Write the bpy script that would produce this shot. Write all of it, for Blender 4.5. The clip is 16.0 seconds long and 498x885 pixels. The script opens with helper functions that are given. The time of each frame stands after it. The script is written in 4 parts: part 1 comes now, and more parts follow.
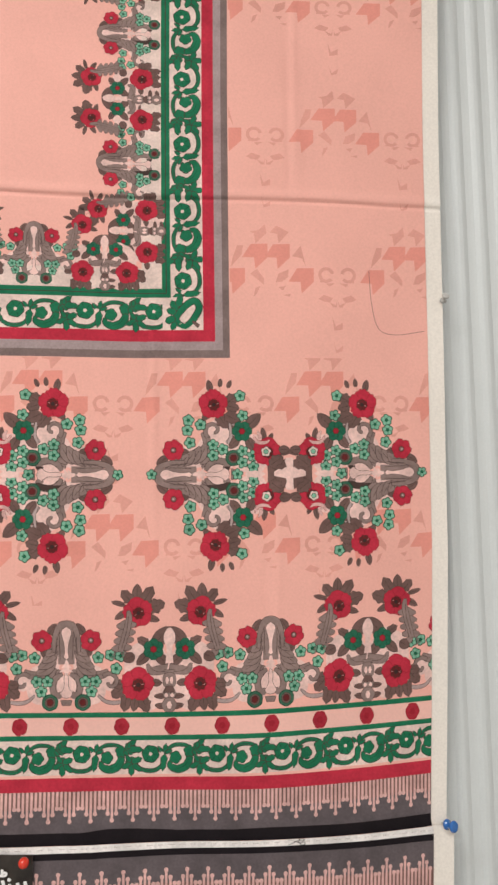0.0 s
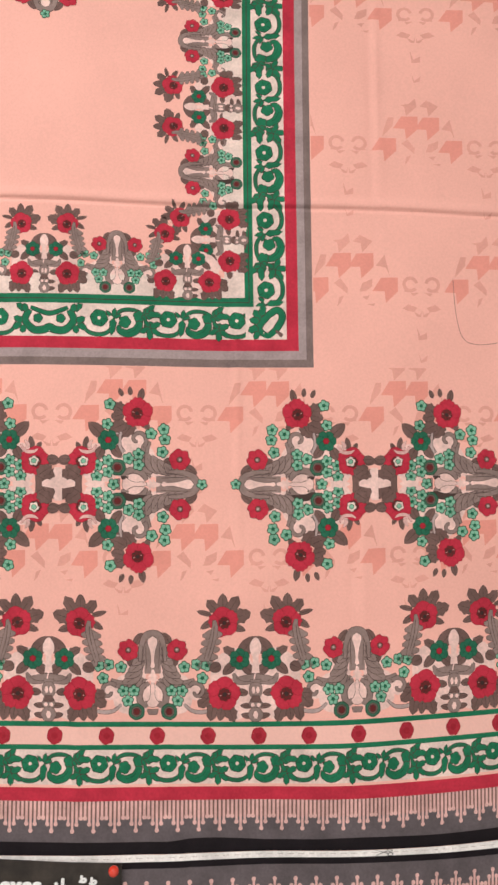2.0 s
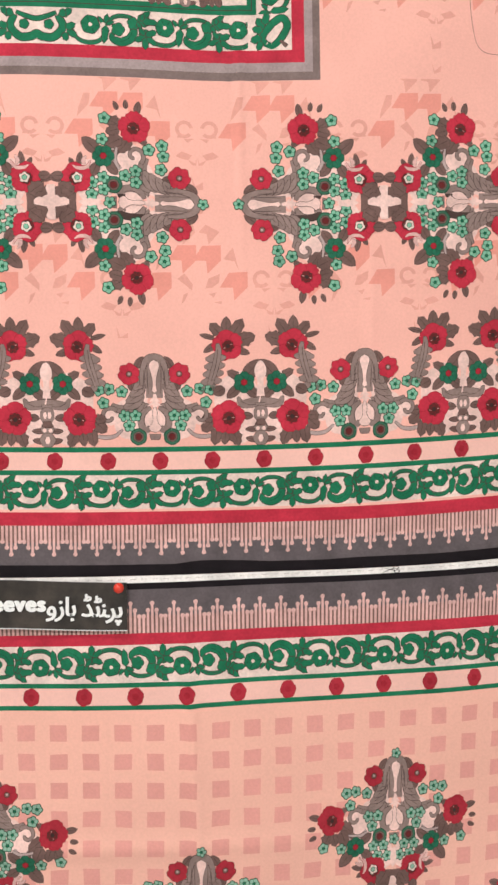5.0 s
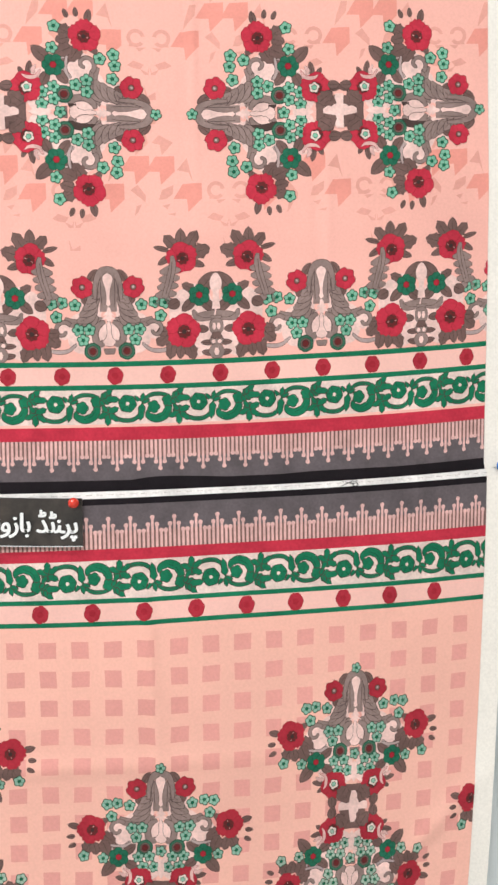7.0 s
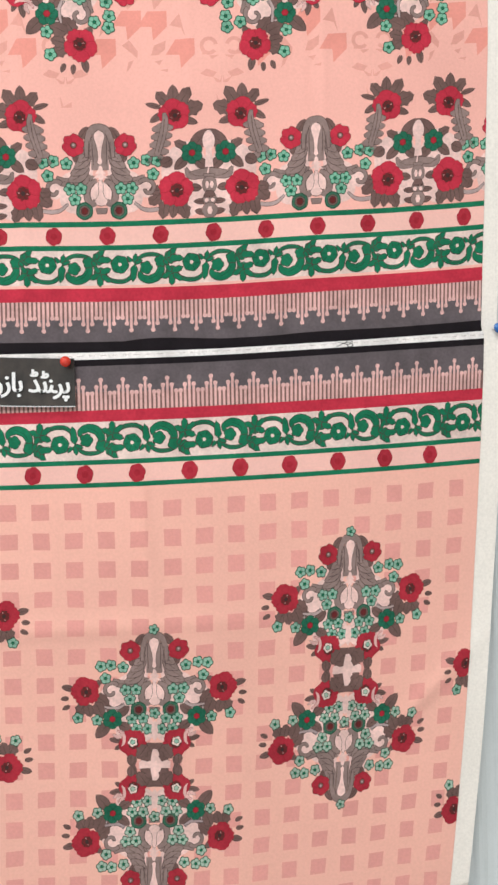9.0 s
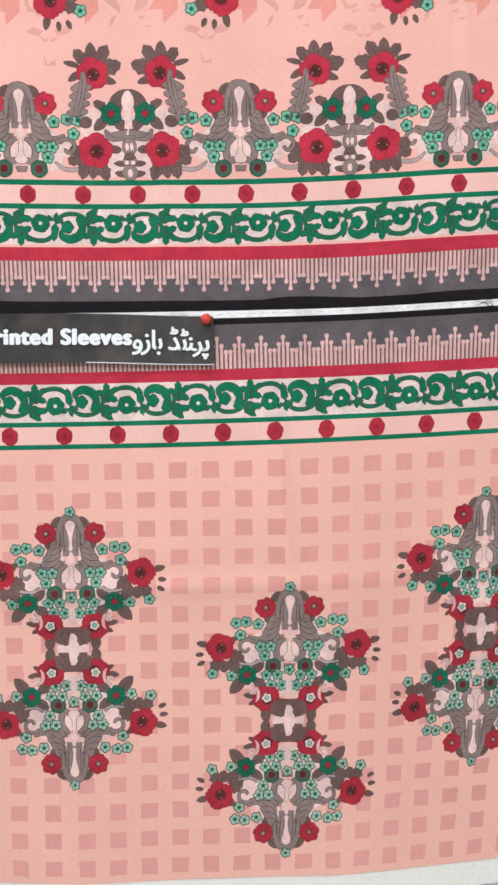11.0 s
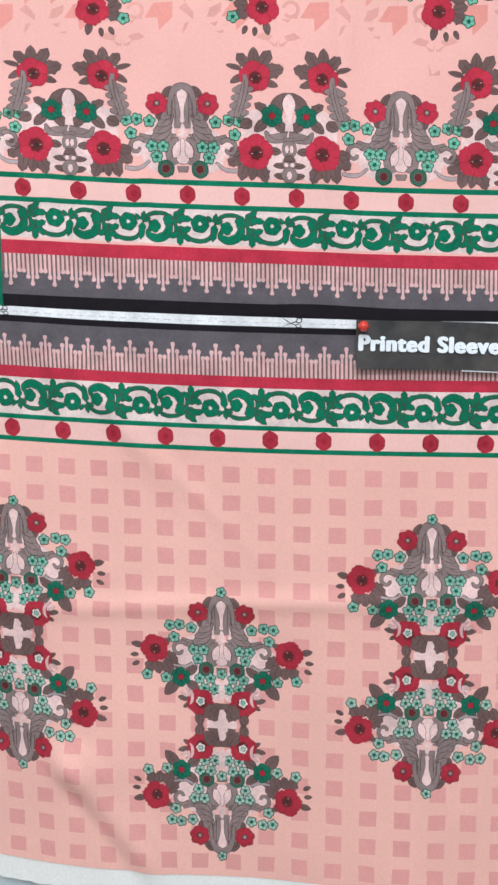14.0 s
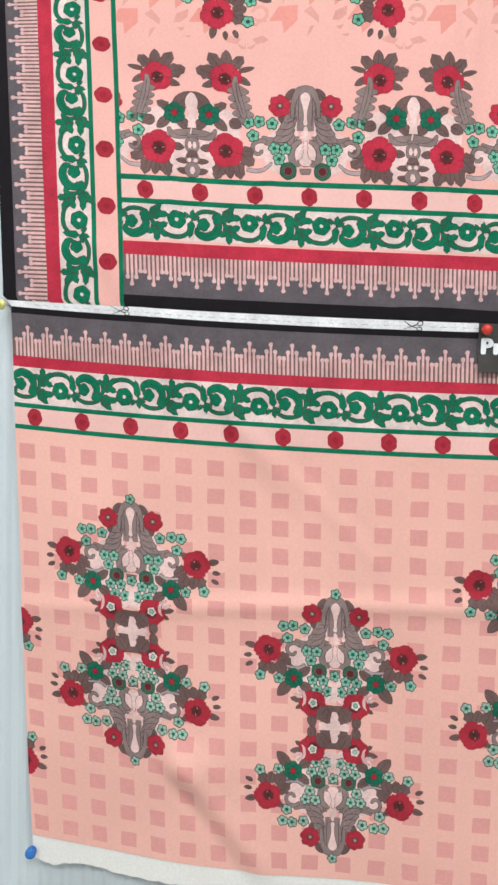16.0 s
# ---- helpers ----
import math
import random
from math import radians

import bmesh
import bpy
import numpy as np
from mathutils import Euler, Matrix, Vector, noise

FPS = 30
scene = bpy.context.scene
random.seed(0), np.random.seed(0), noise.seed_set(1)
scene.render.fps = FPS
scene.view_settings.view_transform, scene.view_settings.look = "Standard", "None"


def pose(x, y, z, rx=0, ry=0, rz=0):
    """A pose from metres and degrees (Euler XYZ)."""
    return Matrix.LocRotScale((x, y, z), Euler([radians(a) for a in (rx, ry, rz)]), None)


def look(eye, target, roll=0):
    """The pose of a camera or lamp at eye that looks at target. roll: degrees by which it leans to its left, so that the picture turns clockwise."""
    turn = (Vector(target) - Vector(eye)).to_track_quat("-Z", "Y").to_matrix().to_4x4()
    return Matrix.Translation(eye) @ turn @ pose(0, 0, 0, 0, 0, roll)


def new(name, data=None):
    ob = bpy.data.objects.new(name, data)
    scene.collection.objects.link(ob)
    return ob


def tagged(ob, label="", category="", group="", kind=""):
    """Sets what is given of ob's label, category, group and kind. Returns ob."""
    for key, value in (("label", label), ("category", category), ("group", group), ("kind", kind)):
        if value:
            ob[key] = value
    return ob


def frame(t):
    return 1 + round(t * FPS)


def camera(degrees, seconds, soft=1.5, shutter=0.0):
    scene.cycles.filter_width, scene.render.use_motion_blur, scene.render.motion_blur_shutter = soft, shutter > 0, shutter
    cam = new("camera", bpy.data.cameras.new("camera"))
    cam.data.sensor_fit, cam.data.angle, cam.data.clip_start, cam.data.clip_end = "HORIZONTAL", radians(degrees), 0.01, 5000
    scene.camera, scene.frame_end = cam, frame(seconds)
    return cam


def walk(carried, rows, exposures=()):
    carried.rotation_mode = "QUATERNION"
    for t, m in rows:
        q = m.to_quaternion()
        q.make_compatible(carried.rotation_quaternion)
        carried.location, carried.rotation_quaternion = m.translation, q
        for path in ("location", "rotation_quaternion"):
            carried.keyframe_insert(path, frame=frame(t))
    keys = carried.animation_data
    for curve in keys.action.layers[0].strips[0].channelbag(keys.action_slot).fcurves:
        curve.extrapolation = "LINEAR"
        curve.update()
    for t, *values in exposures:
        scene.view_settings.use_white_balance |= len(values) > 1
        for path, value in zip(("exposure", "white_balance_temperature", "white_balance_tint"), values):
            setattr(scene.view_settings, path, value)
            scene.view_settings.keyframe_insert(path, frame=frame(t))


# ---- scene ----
from mathutils.geometry import tessellate_polygon

cam = camera(40.0, 16.0, soft=2.6)
PATH = [
    (0, (0.103, -0.695, 1.559), (0.132, 1.297, 1.729), -1.1),
    (0.5, (0.106, -0.697, 1.558), (0.137, 1.296, 1.733), -1.1),
    (1, (0.04, -0.696, 1.562), (0.042, 1.296, 1.735), -1.0),
    (1.5, (0.026, -0.695, 1.568), (0.028, 1.298, 1.737), -0.9),
    (2, (0.025, -0.695, 1.574), (0.033, 1.299, 1.734), -0.9),
    (2.5, (0.022, -0.692, 1.564), (0.036, 1.302, 1.709), -1.0),
    (3, (0.024, -0.699, 1.59), (0.036, 1.294, 1.763), -0.9),
    (3.5, (0.03, -0.692, 1.548), (0.021, 1.301, 1.707), -1.0),
    (4, (0.015, -0.675, 1.467), (0.038, 1.323, 1.549), -1.1),
    (4.5, (0.006, -0.669, 1.414), (0.046, 1.33, 1.439), -1.2),
    (4.7, (0.004, -0.665, 1.39), (0.047, 1.334, 1.4), -1.2),
    (6.8, (0.027, -0.653, 1.283), (0.081, 1.346, 1.262), -1.7),
    (7, (0.039, -0.654, 1.282), (0.097, 1.345, 1.259), -1.8),
    (7.5, (0.046, -0.654, 1.268), (0.112, 1.345, 1.235), -1.8),
    (8, (0.043, -0.652, 1.23), (0.106, 1.346, 1.175), -1.9),
    (8.2, (0.051, -0.65, 1.213), (0.093, 1.349, 1.17), -1.6),
    (10.3, (0.004, -0.651, 1.133), (0.037, 1.347, 1.044), -1.9),
    (10.5, (-0.017, -0.652, 1.135), (0.013, 1.346, 1.044), -1.8),
    (11, (-0.072, -0.651, 1.14), (-0.066, 1.347, 1.044), -1.5),
    (11.5, (-0.142, -0.65, 1.138), (-0.15, 1.348, 1.055), -1.1),
    (12, (-0.188, -0.652, 1.14), (-0.229, 1.346, 1.058), -0.8),
    (12.5, (-0.247, -0.652, 1.142), (-0.3, 1.345, 1.062), -0.5),
    (13, (-0.305, -0.655, 1.144), (-0.377, 1.343, 1.064), -0.2),
    (13.5, (-0.344, -0.656, 1.144), (-0.437, 1.34, 1.069), 0.1),
    (14, (-0.386, -0.659, 1.145), (-0.481, 1.337, 1.068), 0.2),
    (14.5, (-0.412, -0.661, 1.145), (-0.521, 1.334, 1.069), 0.4),
    (15, (-0.442, -0.664, 1.143), (-0.569, 1.331, 1.073), 0.6),
    (15.5, (-0.459, -0.665, 1.144), (-0.599, 1.329, 1.072), 0.8),
    (16, (-0.479, -0.666, 1.144), (-0.633, 1.326, 1.072), 0.9),
]
walk(cam, [(t, look(eye, target, roll)) for t, eye, target, roll in PATH],
     exposures=[(0, 0.02, 6600, 10), (2, 0.13, 6600, 10), (3.5, 0.12, 6600, 10), (4.5, 0.24, 6550, 9), (7, 0.45, 6150, 6), (7.5, 0.31, 6300, 7), (8, 0.33, 6250, 7),
                (10.5, 0.36, 5900, 5), (12.5, 0.33, 5500, 4), (14, 0.32, 5450, 4), (16, 0.33, 5750, 3)])

# ---- world and lights ----
world = bpy.data.worlds.new("room_air")
world.use_nodes = True
world.node_tree.nodes["Background"].inputs["Color"].default_value = (0.9, 0.93, 1.0, 1)
world.node_tree.nodes["Background"].inputs["Strength"].default_value = 0.05
scene.world = world


# Area light out of view overhead, added to light the cloth; no fixture is modelled.
def overhead_light(x, y, sx, sy, watts, colour):
    data = bpy.data.lights.new("unseen_light", "AREA")
    data.shape, data.size, data.size_y, data.energy, data.color = "RECTANGLE", sx, sy, watts, colour
    ob = new("unseen_light", data)
    ob.matrix_world = pose(x, y, 2.83, 0, 0, 0)
    return ob


# The first is added near the wall, so its grazing light brings out wrinkles.
overhead_light(-0.75, -0.95, 1.2, 0.14, 20, (1.0, 0.985, 0.965))
overhead_light(-0.2, -2.3, 2.4, 0.4, 58, (1.0, 0.985, 0.965))

# ---- materials ----


def material(name, colour, rough=0.85, metal=0.0, spots=0.06, size=9.0, grain=0.05, weave=0.0, bump=0.0, sheen=0.0, coat=0.0):
    """Base colour with broad blotches, fine grain, an optional woven thread relief and a soft sheen."""
    m = bpy.data.materials.new(name)
    m.use_nodes = True
    t = m.node_tree
    b = t.nodes["Principled BSDF"]
    b.inputs["Roughness"].default_value, b.inputs["Metallic"].default_value = rough, metal
    b.inputs["Sheen Weight"].default_value, b.inputs["Coat Weight"].default_value = sheen, coat
    b.inputs["Specular IOR Level"].default_value = 0.12 if weave else 0.5
    pos = t.nodes.new("ShaderNodeTexCoord").outputs["Object"]
    broad, fine = t.nodes.new("ShaderNodeTexNoise"), t.nodes.new("ShaderNodeTexNoise")
    broad.inputs["Scale"].default_value, broad.inputs["Detail"].default_value = size, 4
    fine.inputs["Scale"].default_value, fine.inputs["Detail"].default_value = 420, 2
    for n in (broad, fine):
        t.links.new(pos, n.inputs["Vector"])
    last = None
    for n, much in ((broad, spots), (fine, grain)):
        ramp = t.nodes.new("ShaderNodeMapRange")
        ramp.inputs["From Min"].default_value, ramp.inputs["From Max"].default_value = 0.3, 0.7
        ramp.inputs["To Min"].default_value, ramp.inputs["To Max"].default_value = 1 - much, 1 + much
        t.links.new(n.outputs["Fac"], ramp.inputs["Value"])
        mix = t.nodes.new("ShaderNodeMix")
        mix.data_type, mix.blend_type = "RGBA", "MULTIPLY"
        mix.inputs["Factor"].default_value = 1.0
        if last:
            t.links.new(last, mix.inputs["A"])
        else:
            mix.inputs["A"].default_value = (*colour, 1)
        t.links.new(ramp.outputs["Result"], mix.inputs["B"])
        last = mix.outputs["Result"]
    t.links.new(last, b.inputs["Base Color"])
    height = None
    if weave:
        waves = []
        for axis in ("X", "Z"):
            w = t.nodes.new("ShaderNodeTexWave")
            w.bands_direction = axis
            w.inputs["Scale"].default_value, w.inputs["Distortion"].default_value = 330, 1.2
            t.links.new(pos, w.inputs["Vector"])
            waves.append(w.outputs["Fac"])
        add = t.nodes.new("ShaderNodeMath")
        t.links.new(waves[0], add.inputs[0]), t.links.new(waves[1], add.inputs[1])
        height, much, far = add.outputs[0], weave, 0.0004
    elif bump:
        height, much, far = fine.outputs["Fac"], bump, 0.001
    if height:
        bp = t.nodes.new("ShaderNodeBump")
        bp.inputs["Strength"].default_value, bp.inputs["Distance"].default_value = much, far
        t.links.new(height, bp.inputs["Height"]), t.links.new(bp.outputs["Normal"], b.inputs["Normal"])
    return m


def ink(name, r, g, b):
    return material(name, (r, g, b), rough=0.9, spots=0.16, size=48, grain=0.10, weave=0.12, sheen=0.03)


INK = {
    "peach": material("peach_cotton", (0.80, 0.412, 0.350), rough=0.9, spots=0.05, size=9, grain=0.035, weave=0.12, sheen=0.05),
    "faint": material("rose_tint", (0.73, 0.285, 0.232), rough=0.9, spots=0.06, size=18, grain=0.04, weave=0.12, sheen=0.03),
    "square": material("dusty_rose", (0.70, 0.315, 0.275), rough=0.9, spots=0.05, size=12, grain=0.04, weave=0.12, sheen=0.03),
    "dull": material("dusty_tint", (0.69, 0.325, 0.268), rough=0.9, spots=0.08, size=18, grain=0.04, weave=0.12, sheen=0.03),
    "tint": material("pale_peach", (0.80, 0.465, 0.405), rough=0.9, spots=0.05, size=12, grain=0.035, weave=0.12, sheen=0.05),
    "bud": ink("bud_green", 0.045, 0.125, 0.08),
    "pale": ink("pale_blush", 0.70, 0.54, 0.485),
    "blush": ink("lilac_blush", 0.74, 0.50, 0.455),
    "red": ink("crimson", 0.445, 0.029, 0.053),
    "deep": ink("deep_red", 0.30, 0.018, 0.03),
    "maroon": ink("maroon", 0.12, 0.02, 0.02),
    "green": ink("emerald", 0.014, 0.145, 0.072),
    "pine": ink("pine_green", 0.020, 0.120, 0.070),
    "brick": ink("faded_crimson", 0.345, 0.025, 0.040),
    "bottle": ink("bottle_green", 0.012, 0.065, 0.035),
    "mint": ink("mint", 0.19, 0.40, 0.285),
    "mint_pale": ink("faded_mint", 0.33, 0.42, 0.34),
    "brown": ink("umber_grey", 0.146, 0.086, 0.076),
    "dark": ink("dark_umber", 0.045, 0.026, 0.024),
    "grey": ink("warm_grey", 0.245, 0.172, 0.157),
    "greyl": ink("light_warm_grey", 0.40, 0.30, 0.285),
    "line": ink("taupe_line", 0.062, 0.038, 0.034),
    "slate": ink("slate_grey", 0.112, 0.092, 0.098),
    "silver": ink("silver_grey", 0.34, 0.262, 0.262),
    "ash": ink("ash_brown", 0.195, 0.140, 0.132),
    "black": ink("black_dye", 0.012, 0.009, 0.011),
    "tooth": ink("tooth_pink", 0.64, 0.385, 0.355),
    "cocoa": ink("cocoa", 0.178, 0.098, 0.088),
    "mint_soft": ink("soft_mint", 0.235, 0.385, 0.30),
    "white": ink("unprinted_white", 0.76, 0.72, 0.70),
}
SLEEVE_COTTON = material("sleeve_cotton", (0.80, 0.432, 0.352), rough=0.9, spots=0.06, size=7, grain=0.035, weave=0.12, sheen=0.05)
SELVAGE = material("cream_selvage", (0.80, 0.745, 0.68), spots=0.03, weave=0.12, sheen=0.1)
RIBBED = material("ribbed_sheet_paint", (0.60, 0.63, 0.63), rough=0.45, spots=0.03, size=3, grain=0.02, bump=0.05)
PLASTER = material("off_white_plaster", (0.72, 0.70, 0.67), rough=0.9, spots=0.05, bump=0.2)
TILES = material("grey_floor_stone", (0.32, 0.31, 0.30), rough=0.4, spots=0.1, bump=0.1)
# The strong spots paint smudged grey reflections into the laminate's base colour.
LAMINATE = material("black_laminate", (0.028, 0.021, 0.017), rough=0.34, spots=0.85, size=45, grain=0.1, coat=0.15)
LETTER = material("white_lettering", (0.82, 0.81, 0.80), rough=0.5)
PIN_RED = material("red_plastic", (0.62, 0.035, 0.015), rough=0.2, coat=0.5)
PIN_BLUE = material("blue_plastic", (0.02, 0.13, 0.42), rough=0.2, coat=0.5)
PIN_YELLOW = material("yellow_plastic", (0.72, 0.66, 0.18), rough=0.25, coat=0.5)
PIN_WHITE = material("pale_grey_plastic", (0.45, 0.44, 0.42), rough=0.3, coat=0.3)
STEEL = material("pin_steel", (0.55, 0.55, 0.56), rough=0.3, metal=1.0)


def mesh_object(name, verts, faces, mats, index=None, smooth=True):
    me = bpy.data.meshes.new(name)
    me.from_pydata([tuple(v) for v in verts], [], [tuple(f) for f in faces])
    for m in mats:
        me.materials.append(m)
    if index is not None:
        me.polygons.foreach_set("material_index", np.array(index, dtype=np.int32))
    me.polygons.foreach_set("use_smooth", np.full(len(me.polygons), smooth))
    me.update()
    return new(name, me)


def part(name, bm, mat, parent, label=""):
    """Links a bmesh as one mesh object under a thing or a part."""
    me = bpy.data.meshes.new(name)
    bm.to_mesh(me)
    bm.free()
    me.materials.append(mat)
    me.polygons.foreach_set("use_smooth", np.full(len(me.polygons), True))
    ob = new(name, me)
    ob.parent = parent
    return tagged(ob, label)


# ---- the room ----


def box(name, x0, x1, y0, y1, z0, z1, mat):
    bm = bmesh.new()
    bmesh.ops.create_cube(bm, size=1.0, matrix=Matrix.LocRotScale(((x0 + x1) / 2, (y0 + y1) / 2, (z0 + z1) / 2), None, (x1 - x0, y1 - y0, z1 - z0)))
    me = bpy.data.meshes.new(name)
    bm.to_mesh(me)
    bm.free()
    me.materials.append(mat)
    return tagged(new(name, me), kind="structure")


box("floor", -2.4, 2.0, -3.6, 0.12, -0.1, 0.0, TILES)
box("ceiling", -2.4, 2.0, -3.6, 0.12, 2.85, 2.95, PLASTER)
box("wall_west", -2.5, -2.4, -3.6, 0.12, 0.0, 2.85, PLASTER)
box("wall_east", 2.0, 2.1, -3.6, 0.12, 0.0, 2.85, PLASTER)
box("wall_south", -2.4, 2.0, -3.7, -3.6, 0.0, 2.85, PLASTER)


def ribbed_wall():
    """A sheet with shallow rounded upright ribs, 22 mm apart, and a flat back."""
    pitch, n = 0.0225, 195
    prof = []
    for i in range(n):
        for f, d in ((0.0, 0.0), (0.18, 0.0002), (0.30, 0.0016), (0.42, 0.0026), (0.58, 0.0026), (0.70, 0.0016), (0.82, 0.0002)):
            prof.append((-2.39 + (i + f) * pitch, 0.012 - d))
    verts = [(x, y, z) for x, y in prof for z in (0.0, 2.85)]
    faces = [(2 * i, 2 * i + 2, 2 * i + 3, 2 * i + 1) for i in range(len(prof) - 1)]
    b = len(verts)
    xa, xb = prof[0][0], prof[-1][0]
    verts += [(xa, 0.06, 0), (xa, 0.06, 2.85), (xb, 0.06, 0), (xb, 0.06, 2.85)]
    faces += [(b, b + 1, b + 3, b + 2), (0, 1, b + 1, b), (b - 2, b + 2, b + 3, b - 1)]
    ob = mesh_object("wall_north", verts, faces, [RIBBED], smooth=False)
    tagged(ob, "pale grey wall sheet with narrow upright ribs", "wall", kind="structure")


ribbed_wall()

# ---- the shape of the hanging cloth ----
MID = -0.235


def step(a, b, x):
    t = np.clip((x - a) / (b - a), 0, 1)
    return t * t * (3 - 2 * t)


def sag(x, v):
    d = x + 0.06
    return np.where(d < 0, 0.056 * np.clip(0.8 + 1.5 * (v - 1.1), 0.8, 1.22), 0.093) * d * d * (1 - step(1.40, 1.66, v))


def drift(u, v, mid, across, upward):
    """How the hand-hung cloth is pulled out of true: two cubic surfaces, in millimetres."""
    a, b = (u + 0.2) / 0.4, (v - mid) / 0.4
    terms = (1, b, b * b, b ** 3, a, a * b, a * b * b, a * a, a * a * b, a ** 3)
    return [sum(c * q for c, q in zip(row, terms)) / 1000 for row in (across, upward)]


def place(u, v):
    """Where a point of the flat print hangs on the wall: across and up."""
    k = 1 + 0.07 * (np.minimum(v, 1.5) - 1.3) + 0.03 * np.maximum(v - 1.5, 0)
    r = np.maximum(u, 0)
    x = MID + (u - MID) * k - 0.17 * r * r - 0.09 * r * np.maximum(1.23 - v, 0)
    x = x - 0.03 * np.clip(v - 1.26, 0, 0.5) * step(-0.5, -0.66, u)
    hi = drift(u, v, 1.6, (-1.96, -3.95, -0.21, 1.18, -2.12, -1.13, -0.05, 0.08, 3.61, 0.65), (3.87, 10.53, 2.9, -6.36, -6.8, -8.99, -4.79, -2.44, -0.78, 1.89))
    lo = drift(u, v, 0.95, (-1.08, 5.16, -4.72, -1.72, 4.3, 3.62, -4.28, 0.33, -1.13, -3.81), (1.03, -4.66, 4.17, 2.55, 2.61, 0.26, 1.76, 2.65, -5.69, -1.81))
    w = step(1.2275, 1.2355, v)
    return x + lo[0] + (hi[0] - lo[0]) * w, v + sag(x, v) + lo[1] + (hi[1] - lo[1]) * w


def bell(d, w):
    return np.exp(-((d / w) ** 2))


def relief(x, z):
    """How far the cloth stands off the wall plane: soft waves, a pressed fold, tucks and a slack corner."""
    h = 0.0026 * np.sin(9.0 * x + 1.5 * np.sin(2.3 * z)) + 0.0016 * np.sin(23 * x + 3 * z + 0.7 * np.sin(6 * z))
    h = h + 0.0014 * np.sin(14 * z + 4 * np.sin(2 * x)) + 0.0014 * np.sin(17 * x + 9 * z + 2 * np.sin(5 * z)) + 0.0004 * np.sin(51 * x - 8 * z) + 0.00025 * np.sin(38 * z + 21 * x)
    for at, lean, mid, tall, high, wide in ((-0.333, 0.02, 1.44, 0.16, 0.0013, 0.007), (-0.046, -0.03, 1.10, 0.22, 0.0014, 0.006), (0.135, 0.02, 1.50, 0.10, 0.0012, 0.006),
                                            (0.012, 0.01, 1.66, 0.14, 0.0016, 0.005), (0.165, 0.0, 1.99, 0.14, 0.0016, 0.005), (-0.150, 0.02, 1.40, 0.2, 0.0010, 0.008),
                                            (-0.520, 0.05, 1.40, 0.12, 0.0014, 0.008), (-0.615, 0.03, 1.38, 0.10, 0.0013, 0.007), (-0.250, 0.0, 0.85, 0.15, 0.0010, 0.008)):
        d = x - at - lean * (z - mid)
        h = h + high * (bell(d - wide * 0.7, wide) - 0.7 * bell(d + wide * 0.7, wide)) * bell(z - mid, tall)
    for ax, az, slope, long, high, wide in ((-0.56, 1.16, -1.3, 0.14, 0.0026, 0.010), (-0.50, 1.10, -1.0, 0.13, 0.0022, 0.010), (-0.64, 1.24, -1.6, 0.12, 0.0020, 0.009), (0.22, 0.90, 0.9, 0.08, 0.0022, 0.009)):
        s = 1 / math.sqrt(1 + slope * slope)
        h = h + high * bell(((z - az) - slope * (x - ax)) * s, wide) * bell(((x - ax) + slope * (z - az)) * s, long)
    fold = z - (1.8772 - 0.058 * x + 0.0012 * np.sin(9 * x))
    h = h + 0.0014 * bell(fold - 0.0055, 0.006) - 0.0021 * bell(fold, 0.0022)
    h = h + 0.0038 * (bell(z - (0.966 + 0.03 * (x + 0.35)), 0.010) + 0.4 * bell(z - (0.950 + 0.03 * (x + 0.35)), 0.022)) * bell(x + 0.43, 0.40)
    bend = (x + 0.605) * 0.565 - (z - 0.815) * 0.825
    across = (x + 0.605) * 0.825 + (z - 0.815) * 0.565 - 0.010 * np.sin(12 * bend)
    span = step(-0.03, 0.03, bend) * (1 - step(0.12, 0.19, bend))
    h = h + (0.0058 * bell(across - 0.004, 0.0135) - 0.0012 * bell(across + 0.018, 0.008) + 0.0010 * bell(across - 0.024, 0.006)) * span
    h = h + 0.0060 * bell(x + 0.585, 0.035) * bell(z - 0.80, 0.022)
    h = h + 0.0020 * bell(x + 0.055 + 0.1 * (z - 1.2), 0.010) * bell(z - 1.0, 0.35) + 0.0016 * bell(x + 0.345, 0.012) * bell(z - 1.45, 0.25)
    h = h + 0.004 * bell(z - 1.30, 0.02) * bell(x + 0.70, 0.08) * 0.3
    return h * (1 - 0.85 * bell(x + 0.21, 0.15) * bell(z - 1.212, 0.045))


PITCH = 0.006
LINES = np.concatenate([1.2315 + PITCH * np.arange(-110, 103), 1.2315 + PITCH * 103 + 0.002 * np.arange(0, 36), 1.2315 + PITCH * np.arange(115, 185)])


def heights(i, j):
    x, z = place(i * PITCH, LINES[j])
    return relief(x, z)


def hang(u, v, off):
    """A point of the flat print as it hangs, on the facets of one grid that all prints share."""
    u, v = np.asarray(u, float), np.asarray(v, float)
    i = np.floor(u / PITCH + 1e-7)
    j = np.clip(np.searchsorted(LINES, v + 1e-9, "right") - 1, 0, len(LINES) - 2)
    s, t = u / PITCH - i, (v - LINES[j]) / (LINES[j + 1] - LINES[j])
    a, d = heights(i, j), heights(i + 1, j + 1)
    low, top = heights(i + 1, j), heights(i, j + 1)
    h = np.where(s >= t, a + s * (low - a) + t * (d - low), a + t * (top - a) + s * (d - top))
    x, z = place(u, v)
    return np.stack([x, -0.004 - h - off, z], -1)


